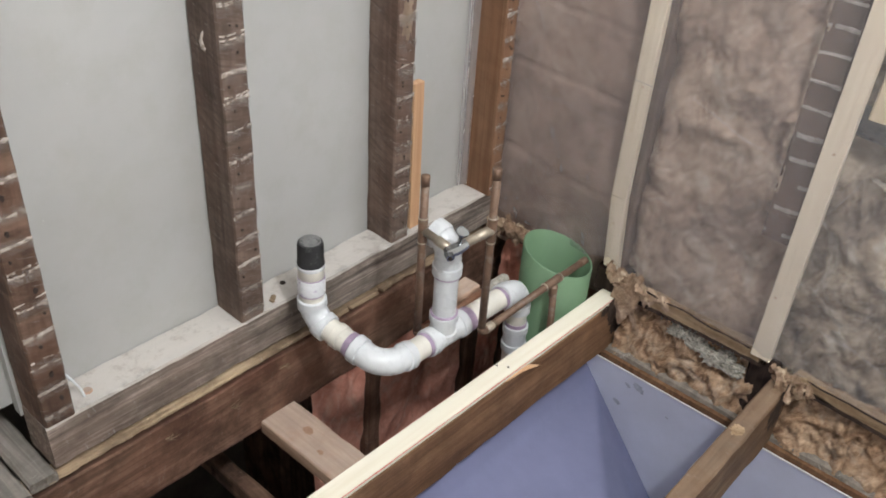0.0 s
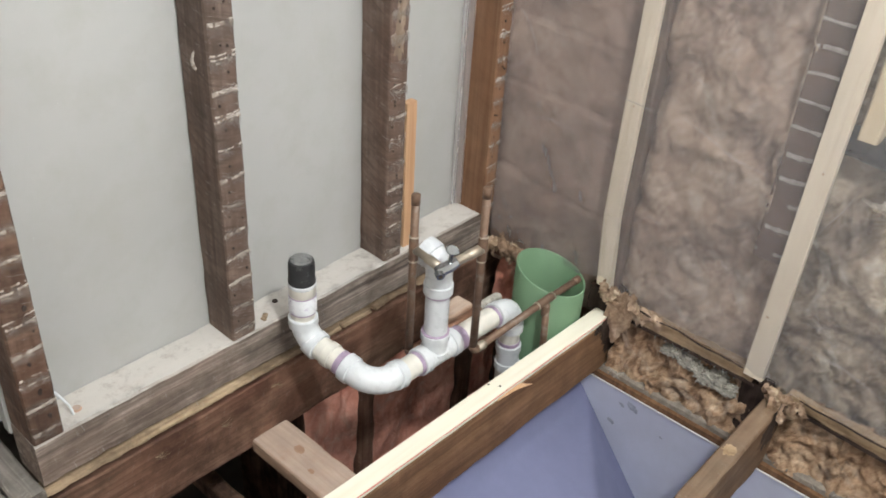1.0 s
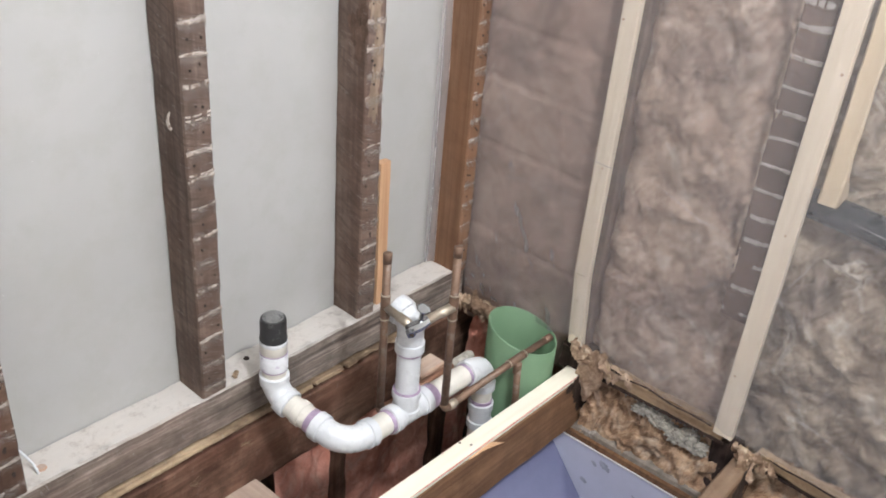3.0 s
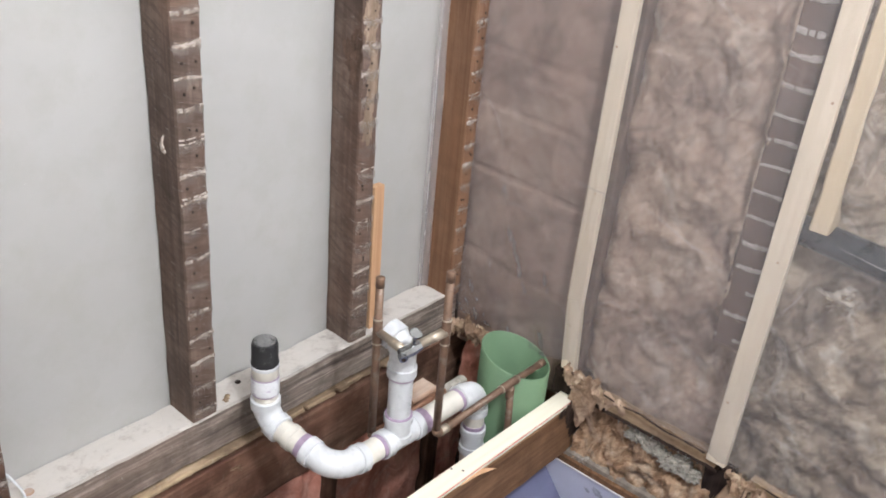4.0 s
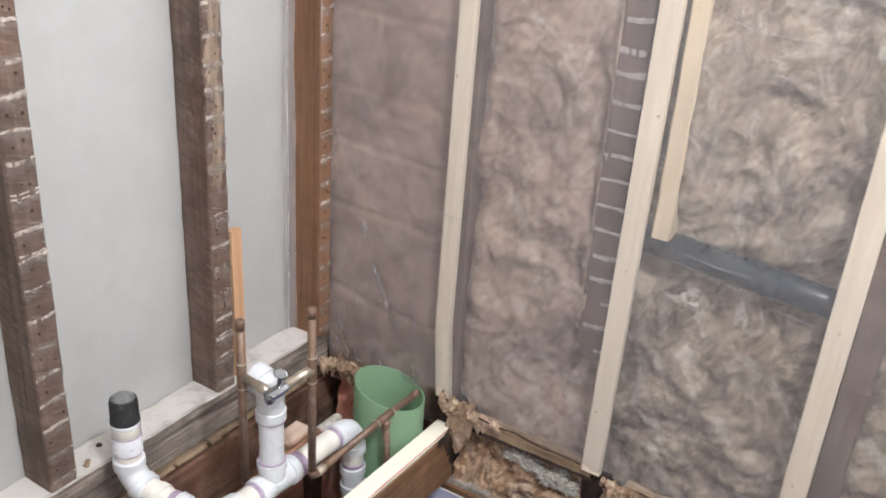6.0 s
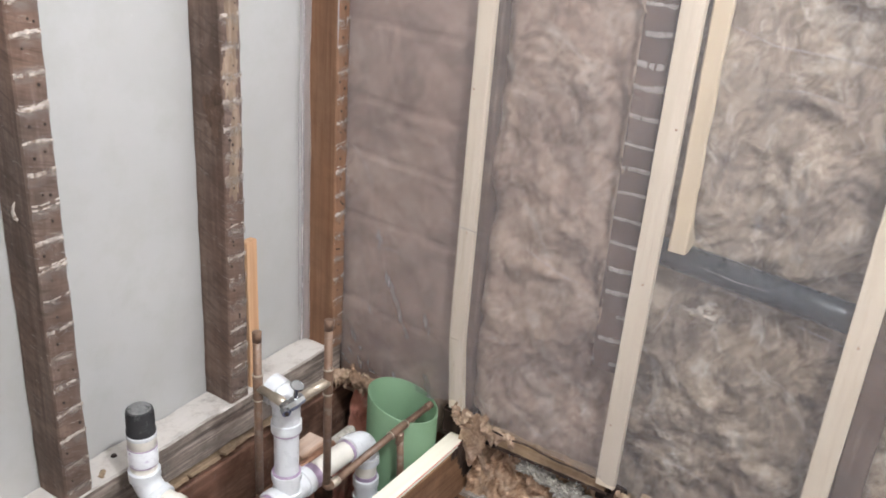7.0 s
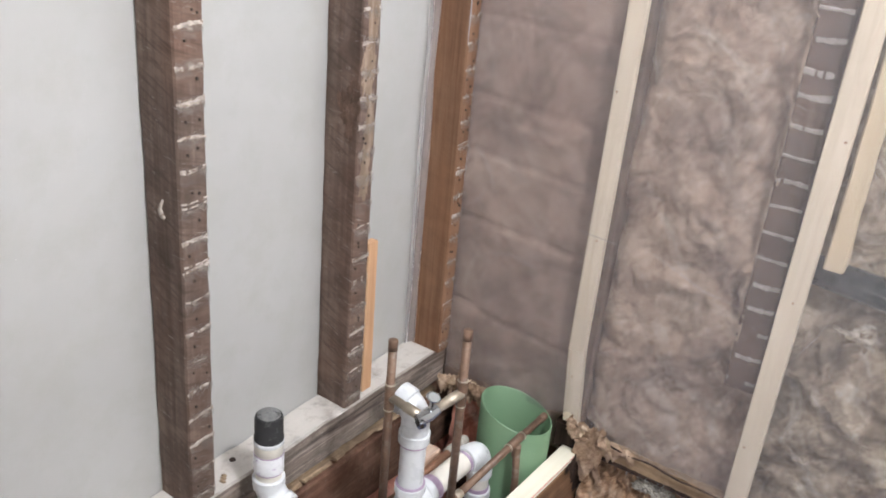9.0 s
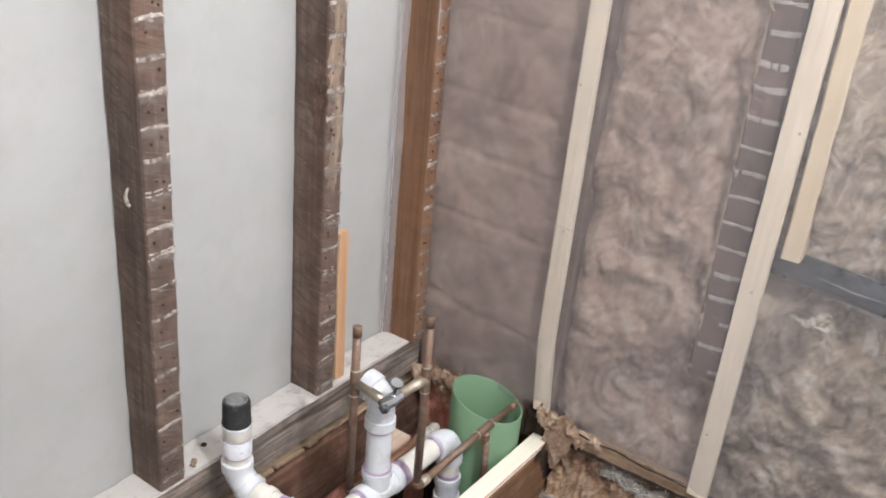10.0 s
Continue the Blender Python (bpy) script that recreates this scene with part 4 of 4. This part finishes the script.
def stuffing(x0, x1, z0, z1, depth, seed, amp):
    """Wads of torn glass wool pushed between the joists, creased where they meet."""
    def f(u, v):
        x, z = x0 + (x1 - x0) * u, z0 + (z1 - z0) * v
        warp = noise.noise_vector(Vector((x * 13, seed + 2, z * 13)))
        near = noise.voronoi(Vector((x * 24, seed, z * 10)) + warp * 0.9)[0]
        small = noise.voronoi(Vector((x * 50, seed + 4, z * 22)) + warp * 1.6)[0]
        p = Vector((x * 15, seed, z * 5.5)) + warp * 0.8
        h = amp * (0.7 * noise.noise(p) + 0.3 - 0.42 * math.sqrt(min(1.0, 1.8 * (near[1] - near[0]))) - 0.18 * math.sqrt(min(1.0, 1.8 * (small[1] - small[0]))) + 0.3 * abs(noise.noise(p * 2.3)) + 0.16 * noise.noise(p * 6))
        return (x, max(0.003, depth + h - 0.028 * (1 - v)), z)
    return sheet(int((x1 - x0) / 0.0035), int((z1 - z0) / 0.0035), f)


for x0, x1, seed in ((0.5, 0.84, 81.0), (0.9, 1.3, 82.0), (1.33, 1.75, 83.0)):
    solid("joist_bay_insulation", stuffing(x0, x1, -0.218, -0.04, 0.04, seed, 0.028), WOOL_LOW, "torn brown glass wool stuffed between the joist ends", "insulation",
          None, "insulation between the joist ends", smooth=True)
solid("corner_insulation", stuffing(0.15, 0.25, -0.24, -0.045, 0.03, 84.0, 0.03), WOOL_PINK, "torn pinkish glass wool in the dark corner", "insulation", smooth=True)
solid("plate_below", slab((0.4, -0.0035, -0.2365), (2.6, 0.012, -0.222), 0.001), JOIST, "brown plank edge under the mortar ledge", "plank", kind="structure")
solid("rotten_block", lumber(0.075, 0.06, 0.06, 0.004, 0.004, 8, 91.0, 0.006), ROT_AND_SHADOW, "rotten black block at the joist end", "block", at(0.463, 0.034, -0.066))
solid("blackened_post", lumber(0.06, 0.04, 0.17, 0.003, 0.004, 10, 92.0, 0.004), ROT_AND_SHADOW, "blackened post beside the worn joist", "post", at(0.835, 0.045, -0.23))
rnd = random.Random(4)
for k in range(16):
    f = k / 15
    solid("mortar_clod", lump((rnd.uniform(0.014, 0.026), 0.011, rnd.uniform(0.009, 0.018)), k * 3.1, 4, 0.5, 4.0), GREY_CLOD, "crumbling grey mortar clod on the insulation", "mortar",
          at(0.635 + 0.155 * f, 0.026 + rnd.uniform(-0.004, 0.006), -0.078 - 0.025 * f + rnd.uniform(-0.014, 0.012)) @ pose(0, 0, 0, rnd.uniform(-30, 30), rnd.uniform(-25, 25), rnd.uniform(-20, 20)), "mortar clods")


def drape(x0, x1, z0, z1, out, seed):
    """A torn sheet of brown backing paper that hangs in upright folds over the wall's foot."""
    def f(u, v):
        top_z = z1 + 0.016 * noise.noise(Vector((u * 4, seed, 0))) + 0.006 * noise.noise(Vector((u * 17, seed, 1)))
        low_z = z0 + 0.035 * noise.noise(Vector((u * 3.5, seed, 5))) + 0.016 * noise.noise(Vector((u * 15, seed, 6)))
        z = low_z + (top_z - low_z) * v
        x = x0 + (x1 - x0) * u + 0.01 * noise.noise(Vector((v * 4, seed, 9)))
        fold = 0.5 + noise.noise(Vector((x * 34 + z * 12, seed, z * 4))) + 0.18 * abs(noise.noise(Vector((x * 48 - z * 20, seed + 3, z * 22))))
        return (x, (0.004 if x0 > 0.3 else -0.016) - out * fold - 0.006 * math.sin(3.1 * v), z)
    return sheet(48, 36, f)


for x0, x1, z0, z1, out, seed in ((0.484, 0.55, -0.1, 0.022, 0.011, 3.0), (0.53, 0.62, -0.03, 0.004, 0.009, 5.0), (0.13, 0.2, -0.03, 0.006, 0.014, 7.0), (0.18, 0.27, -0.022, 0.014, 0.012, 13.0), (0.868, 0.935, -0.06, -0.03, 0.01, 9.0)):
    solid("backing_paper", drape(x0, x1, z0, z1, out, seed), SHREDS, "crumpled brown backing paper torn off at the wall's foot", "paper", None, "torn backing paper", smooth=True)

def ribbon(length, width, seed):
    """A narrow torn strip of paper, hanging from the origin, twisted and frayed."""
    def f(u, v):
        w = width * (0.35 + 0.65 * math.sin(math.pi * min(1.0, 0.12 + v * 0.85))) * (1 + 0.5 * noise.noise(Vector((v * 7, seed, 0))))
        spin = 0.6 * noise.noise(Vector((v * 2.2, seed, 5)))
        mid = Vector((0.45 * length * noise.noise(Vector((v * 1.6, seed, 1))), -0.3 * length * abs(noise.noise(Vector((v * 2.3, seed, 2)))) - 0.1 * length * math.sin(2.6 * v), -length * v))
        side = Vector((math.cos(spin), math.sin(spin), 0.25)) * ((u - 0.5) * w)
        curl = Vector((0, -1, 0)) * (0.35 * w * (2 * u - 1) ** 2 * noise.noise(Vector((v * 3, seed, 9))))
        return mid + side + curl + noise.noise_vector(Vector((u * 4, v * 14, seed))) * 0.0018
    return sheet(6, 20, f)


rnd = random.Random(31)
TUFTS = [(0.488, -0.004, 0.028, 0.05, 5), (0.53, -0.001, 0.012, 0.075, 4), (0.875, -0.004, -0.016, 0.05, 6), (0.92, -0.003, -0.026, 0.06, 6), (0.165, -0.012, 0.014, 0.04, 6), (0.215, 0.002, 0.012, 0.04, 4)]
for k, (x, y, z, spread, count) in enumerate(TUFTS):
    tuft = thing("torn_paper", "shreds of brown backing paper torn off at the wall's foot", "paper", at(x, y, z), "torn backing paper")
    for j in range(count):
        lean = at(x + rnd.uniform(-0.5, 0.5) * spread, y - rnd.uniform(0, 0.008), z + rnd.uniform(-0.014, 0.006)) @ pose(0, 0, 0, rnd.uniform(-25, 15), rnd.uniform(-55, 25), rnd.uniform(-20, 20))
        part("shred", ribbon(rnd.uniform(0.03, 0.06), rnd.uniform(0.009, 0.022), k * 20 + j * 1.7), SHREDS if j % 3 else SHREDS_PALE, tuft, "", lean, smooth=True)

# white tuft pulled out of the wool below the black pipe
tuft = thing("wool_tuft", "white tuft pulled out of the glass wool", "insulation", at(0.961, 0.02, 0.387))
for j in range(9):
    part("strand", ribbon(rnd.uniform(0.025, 0.05), rnd.uniform(0.008, 0.016), 300 + j * 2.1), WOOL_PALE if j % 2 else TUFT_WHITE, tuft, "",
         at(0.961 + rnd.uniform(-0.016, 0.02), 0.022 + rnd.uniform(-0.004, 0.004), 0.407 + rnd.uniform(-0.004, 0.028)) @ pose(0, 0, 0, rnd.uniform(-20, 10), rnd.uniform(-80, 80), rnd.uniform(-30, 30)), smooth=True)

# ---- drain of white plastic pipe ----
R, F = 0.0236, 0.0278
drain = thing("drain_assembly", "white plastic drain pipes with purple primer rings and a capped riser", "pipe", at(0.375, -0.25, -2.4))


def piece(name, path, r, mat, label="", n=28, hollow=0.0):
    ob = part(name, tube(path, r, n, hollow), mat, drain, label, smooth=True)
    ob.data.set_sharp_from_angle(angle=math.radians(32))
    return ob


def fitting(name, pts, label=""):
    """A moulded bend or sleeve with a thicker rim at both ends."""
    pts = [Vector(p) for p in pts]
    fine = []
    for a, b in zip(pts, pts[1:]):
        k = max(1, int((b - a).length / 0.004))
        fine += [a.lerp(b, i / k) for i in range(k)]
    fine.append(pts[-1])
    run = [0.0]
    for a, b in zip(fine, fine[1:]):
        run.append(run[-1] + (b - a).length)
    total = run[-1]
    hub = min(0.02, total * 0.3)
    way_pts, radii, last = [], [], None
    for p, d in zip(fine, run):
        r = F + 0.0012 if min(d, total - d) <= hub else F - 0.0018
        if last is not None and r != last[1]:
            mid = last[0].lerp(p, 0.5)
            step = (p - last[0]).normalized() * 0.0007
            way_pts += [mid - step, mid + step]
            radii += [last[1], r]
        way_pts.append(p)
        radii.append(r)
        last = (p, r)
    lead = (fine[1] - fine[0]).normalized() * 0.0016
    tail = (fine[-1] - fine[-2]).normalized() * 0.0016
    way_pts = [fine[0] - lead] + way_pts + [fine[-1] + tail]
    radii = [F - 0.0008] + radii + [F - 0.0008]
    ob = part(name, tube(way_pts, radii, 32), PVC, drain, label)
    ob.data.shade_smooth()
    ob.data.set_sharp_from_angle(angle=math.radians(32))
    return ob


def ring(p, d, mat=PRIMER, r=R + 0.001, w=0.007, label="purple primer ring"):
    p, d = Vector(p), Vector(d).normalized()
    ob = part("primer_ring", tube([p - d * w / 2, p + d * w / 2], r, 28), mat, drain, label)
    ob.data.shade_smooth()
    ob.data.set_sharp_from_angle(angle=math.radians(32))
    return ob


VX, VY = 0.168, -0.621
RX = 0.346
piece("riser", [(VX, VY, 0.06), (VX, VY, 0.175)], R, PVC_DIRTY, "stained white pipe")
piece("end_lip", [(VX, VY, 0.1585), (VX, VY, 0.1605), (VX, VY, 0.1655), (VX, VY, 0.1675)], [0.0255, 0.0268, 0.0268, 0.0255], PVC, "white pipe end")
piece("sleeve", [(VX, VY, 0.1395), (VX, VY, 0.1405), (VX, VY, 0.159)], [0.0252, 0.0258, 0.0258], PVC_DIRTY, "cream stained sleeve")
piece("coupling", [(VX, VY, 0.1025), (VX, VY, 0.1035), (VX, VY, 0.137), (VX, VY, 0.1385)], [0.0255, 0.0268, 0.0268, 0.026], PVC_SMUDGED, "white coupling smudged with purple primer")
ring((VX, VY, 0.139), (0, 0, 1), PRIMER, 0.0264, 0.0022)
ring((VX, VY, 0.1015), (0, 0, 1), PRIMER, 0.0256, 0.0028)
cap_pts = [(VX, VY, z) for z in (0.166, 0.168, 0.174, 0.176, 0.208, 0.2145, 0.2165)]
cap = piece("cap", cap_pts, [0.0248, 0.0262, 0.0262, 0.025, 0.025, 0.0232, 0.0185], RUBBER, "dusty black rubber cap")
part("cap_lip", tube([(VX, VY, 0.2155), (VX, VY, 0.2175), (VX, VY, 0.219)], [0.0205, 0.02, 0.018], 24), CAP_DUST, cap, "dusty grey top")
TURN_PT = Vector((RX, -0.6, 0.006))
e1 = arc((VX, VY, 0.2), (VX, VY, 0.038), TURN_PT, 0.05, 14)
fitting("elbow", [(VX, VY, 0.086)] + e1)
way = (TURN_PT - Vector((VX, VY, 0.038))).normalized()
piece("pipe_run", [e1[-1] - way * 0.02, TURN_PT - way * 0.03], R, PVC_DIRTY, "stained white pipe")
ring(TURN_PT - way * 0.112, way, PVC_DIRTY, R + 0.0025, 0.016, "stained glue collar")
ring(TURN_PT - way * 0.082, way, PRIMER, R + 0.0012, 0.012)
e2 = arc((VX, VY, 0.038), TURN_PT, (RX, -0.3, -0.01), 0.05, 14)
fitting("elbow", [TURN_PT - way * 0.073] + e2 + [(RX, -0.532, -0.001)])
piece("pipe_run", [(RX, -0.545, 0.0), (RX, -0.21, -0.013)], R, PVC_DIRTY, "stained white pipe")
ring((RX, -0.488, -0.003), (0, 1, -0.03), PRIMER, R + 0.0016, 0.009)
fitting("tee", [(RX, -0.482, -0.003), (RX, -0.376, -0.007)])
fitting("tee_branch", [(RX, -0.436, -0.005), (RX, -0.436, 0.05)])
ring((RX, -0.436, 0.0515), (0, 0, 1), PRIMER, F, 0.005)
ring((RX, -0.366, -0.008), (0, 1, -0.03), PRIMER, F - 0.001, 0.02)
piece("standpipe", [(RX, -0.436, 0.04), (RX, -0.436, 0.17)], R, PVC)
e3 = arc((RX, -0.436, 0.0), (RX, -0.436, 0.218), (0.2, -0.44, 0.242), 0.032, 12)
ring((RX, -0.436, 0.144), (0, 0, 1), PRIMER, F - 0.001, 0.004)
fitting("elbow", [(RX, -0.436, 0.147)] + e3 + [(0.309, -0.4372, 0.2242)])
DY = -0.181
e4 = arc((RX, -0.5, -0.01), (RX, DY, -0.014), (RX + 0.01, DY, -0.3), 0.042, 12)
ring((RX, -0.25, -0.012), (0, 1, 0), PRIMER, R + 0.0014, 0.008)
fitting("elbow", [(RX, -0.244, -0.012)] + e4 + [(RX + 0.003, DY, -0.08)])
piece("drop_pipe", [(RX + 0.002, DY, -0.06), (RX + 0.03, DY, -2.4)], R, PVC_DIRTY, "stained white pipe")
ring((RX + 0.0035, DY, -0.113), (0, 0, 1), PRIMER, R + 0.0014, 0.009)
fitting("coupling", [(RX + 0.0036, DY, -0.119), (RX + 0.005, DY, -0.185)])

# ---- copper supply pipes with a valve between them ----
supply = thing("copper_supply", "aged copper supply pipes joined by a small chrome valve", "pipe", at(0.4275, -0.163, -2.4))
C = 0.0078


def cu(name, path, r=C, mat=COPPER, label="", n=18):
    ob = part(name, tube(path, r, n), mat, supply, label)
    ob.data.shade_smooth()
    return ob


def collar(p, d, length=0.018, r=C + 0.0016, mat=COPPER, label="copper fitting collar"):
    p, d = Vector(p), Vector(d).normalized()
    ob = cu("collar", [p - d * length / 2, p - d * length * 0.47, p + d * length * 0.47, p + d * length / 2], [r * 0.93, r, r, r * 0.93], mat, label)
    return ob


cu("riser", [(0.314, -0.476, 0.01), (0.314, -0.476, 0.356)])
cu("bend", arc((0.314, -0.476, 0.2), (0.314, -0.476, -0.004), (0.306, -0.1, -0.012), 0.014, 8), C + 0.0014, COPPER)
cu("return_pipe", [(0.314, -0.466, -0.004), (0.307, -0.19, -0.012)], 0.0095, COPPER_NEW, "dull pinkish pipe")
cu("end_sleeve", [(0.3085, -0.25, -0.0103), (0.3072, -0.186, -0.0122), (0.307, -0.18, -0.0124)], [0.0125, 0.0125, 0.0095], GREY_CLOD, "grey rubber sleeve")
cu("riser", [(0.412, -0.396, 0.022), (0.412, -0.398, 0.38)])
for x, y, z in ((0.314, -0.476, 0.352), (0.412, -0.398, 0.377)):
    cu("end_cap", [(x, y, z - 0.012), (x, y, z + 0.007), (x, y, z + 0.0085)], [C + 0.0007, C + 0.0007, C * 0.8], COPPER, "dull copper end cap")
for x, y, z in ((0.314, -0.476, 0.246), (0.412, -0.397, 0.258)):
    collar((x, y, z), (0, 0, 1), 0.05, C + 0.0014)
    collar((x, y, z + 0.026), (0, 0, 1), 0.003, C + 0.0018, SOLDER, "pale solder ring")
    collar((x, y, z - 0.026), (0, 0, 1), 0.003, C + 0.0016, SOLDER, "pale solder ring")
cu("valve_arm", [(0.314, -0.476, 0.246), (0.35, -0.477, 0.242), (0.3505, -0.477, 0.242), (0.386, -0.478, 0.238)], [C, C, C + 0.0015, C + 0.0015], SOLDER, "soldered brass arm")
cu("valve_arm", [(0.395, -0.462, 0.244), (0.404, -0.428, 0.252), (0.4043, -0.427, 0.2522), (0.412, -0.398, 0.258)], [C + 0.001, C + 0.001, C + 0.002, C + 0.002], SOLDER, "soldered brass arm")
valve = part("valve_body", tube([(0.38, -0.488, 0.232), (0.383, -0.484, 0.234), (0.394, -0.468, 0.242), (0.4, -0.452, 0.248)], [0.008, 0.0125, 0.0125, 0.0095], 8), CHROME, supply, "small chrome valve")
part("nut", tube([(0.388, -0.486, 0.234), (0.397, -0.492, 0.231)], [0.0095, 0.0085], 6), CHROME, valve)
part("port", tube([(0.3965, -0.4915, 0.2312), (0.3982, -0.4925, 0.2308)], [0.0045, 0.004], 10), HOLE, valve)
part("stem", tube([(0.394, -0.468, 0.245), (0.398, -0.467, 0.272)], 0.004, 10), CHROME, valve)
bm = tube([(0, 0, -0.004), (0, 0, -0.0025), (0, 0, 0.0025), (0, 0, 0.004)], [0.0105, 0.013, 0.013, 0.0105], 20)
bmesh.ops.scale(bm, vec=(1.0, 0.72, 1.0), verts=bm.verts[:])
part("handle", bm, CHROME, valve, "oval chrome handle", at(0.399, -0.467, 0.278) @ pose(0, 0, 0, 55, 20, 30))
bend = arc((0.412, -0.396, 0.2), (0.412, -0.396, 0.016), (0.41, -0.1, 0.014), 0.014, 8)
cu("bend", bend, C + 0.0014, COPPER)
collar((0.412, -0.372, 0.0155), (0, 1, 0), 0.022, C + 0.0016, SOLDER, "pale soldered collar")
cu("cross_pipe", [(0.412, -0.384, 0.016), (0.413, -0.16, 0.02), (0.413, -0.035, 0.018)])
collar((0.413, -0.158, 0.02), (0, 1, 0), 0.05, C + 0.0014)
for y in (-0.186, -0.13):
    collar((0.413, y, 0.02), (0, 1, 0), 0.003, C + 0.002, SOLDER, "pale solder ring")
cu("end_cap", [(0.413, -0.05, 0.0182), (0.413, -0.03, 0.018)], C + 0.001, COPPER)
cu("branch", [(0.4185, -0.158, 0.016), (0.4275, -0.163, -0.07), (0.4275, -0.163, -2.4)], C, COPPER)
collar((0.419, -0.159, 0.0), (0, 0, 1), 0.026, C + 0.0014)

# ---- green sewer pipe, cut on a slant ----
def sewer():
    bm = bmesh.new()
    n, xc, yc, r, wall = 56, 0.363, -0.068, 0.0805, 0.004
    rows = []
    for k in range(n):
        a = 2 * math.pi * k / n
        c, s = math.cos(a), math.sin(a)
        rim = 0.03 - 0.27 * r * c - 0.137 * r * s
        q = []
        for rr, z in ((r, -2.4), (r, -0.4), (r, rim - 0.0015), (r - 0.0012, rim), (r - wall + 0.0012, rim), (r - wall, rim - 0.0015), (r - wall, -0.4), (r - wall, -2.4)):
            q.append(bm.verts.new((xc + rr * c, yc + rr * s, z)))
        rows.append(q)
    for k in range(n):
        a, b = rows[k], rows[(k + 1) % n]
        for j in range(7):
            bm.faces.new((a[j], b[j], b[j + 1], a[j + 1]))
    return bm


solid("sewer_pipe", sewer(), GREEN, "pale green plastic sewer pipe with a slanted cut rim", "pipe", smooth=True)

# ---- small things ----
solid("wood_scrap", lumber(0.045, 0.028, 0.075, 0.001, 0.003, 8, 95.0, 0.002), BLOCK, "short scrap of reddish wood wedged against the copper pipe", "wood scrap",
      at(0.274, -0.335, -0.012) @ pose(0, 0, 0, -90, 0, 0))

solid("wood_shim", lumber(0.03, 0.018, 0.35, 0.0005, 0.0015, 24, 97.0), SHIM, "orange cedar shim standing on the plate", "shim",
      at(0.074, -0.2435, 0.045) @ pose(0, 0, 0, 0.6, 0, 0) @ pose(0, 0, 0, 0, 0, 90))


def flap():
    def f(u, v):
        z = 0.05 + (TOP - 0.05) * v
        y = -0.036 + 0.024 * u + 0.008 * noise.noise(Vector((0, z * 3, 1))) * (1 - u)
        return (0.026 + 0.012 * u + 0.006 * noise.noise(Vector((u * 3, z * 5, 4))) + 0.003 * math.sin(u * 9), y, z)
    return sheet(10, 120, f)


# upright glint by the corner stud, modelled as a milky tube
part("folded_edge", tube([(0.1118, -0.0115, 0.77), (0.1122, -0.012, 0.82), (0.1116, -0.0115, 0.93), (0.112, -0.012, 1.1)], [0.0006, 0.0014, 0.0009, 0.0012], 6), FILM_GLINT, film_sheet, "thin milky tube as a glint at the corner stud")
part("flap", flap(), FILM_EDGE, film_sheet, "loose edge hanging beside the corner stud", smooth=True)

cable = [(0.03, -1.07, 0.1), (0.05, -1.055, 0.085), (0.066, -1.045, 0.062), (0.072, -1.043, 0.05), (0.074, -1.043, 0.03)]
solid("white_cable", tube(cable, 0.0022, 10), PVC, "short white cable end through the plate", "cable", smooth=True)
for x, y, r in ((0.049, -0.597, 0.0065), (0.064, -1.033, 0.009)):
    solid("drill_hole", tube([(x, y, 0.0445), (x, y, 0.0478)], [r, r * 0.8], 14), HOLE if r < 0.007 else BLOCK, "small drilled hole in the dusty plate", "hole")
for k in range(3):
    solid("wood_crumb", lump((0.006, 0.004, 0.003), 30 + k, 2, 0.6), SPLIT, "orange wood crumb on the dusty plate", "crumb", at(0.083 - 0.005 * k, -0.652 + 0.006 * k, 0.047), "wood crumbs")
for k, (y, z) in enumerate(((-0.93, -0.115), (-0.78, -0.13), (-0.66, -0.105))):
    frag = thing("wood_splinter", "curled splinters torn from the rim joist", "splinter", at(0.11, y, z), "splinters")
    for j in range(6):
        a, l = rnd.uniform(-0.7, 0.7), rnd.uniform(0.012, 0.026)
        part("sliver", tube([(0, 0, 0), (0.004, l * 0.5 * math.cos(a), l * 0.5 * math.sin(a)), (0.002, l * math.cos(a), l * math.sin(a) - 0.002)], [0.0008, 0.0006, 0.0003], 5), SPLIT, frag, "",
             at(0.1105, y + rnd.uniform(-0.008, 0.008), z + rnd.uniform(-0.004, 0.004)))
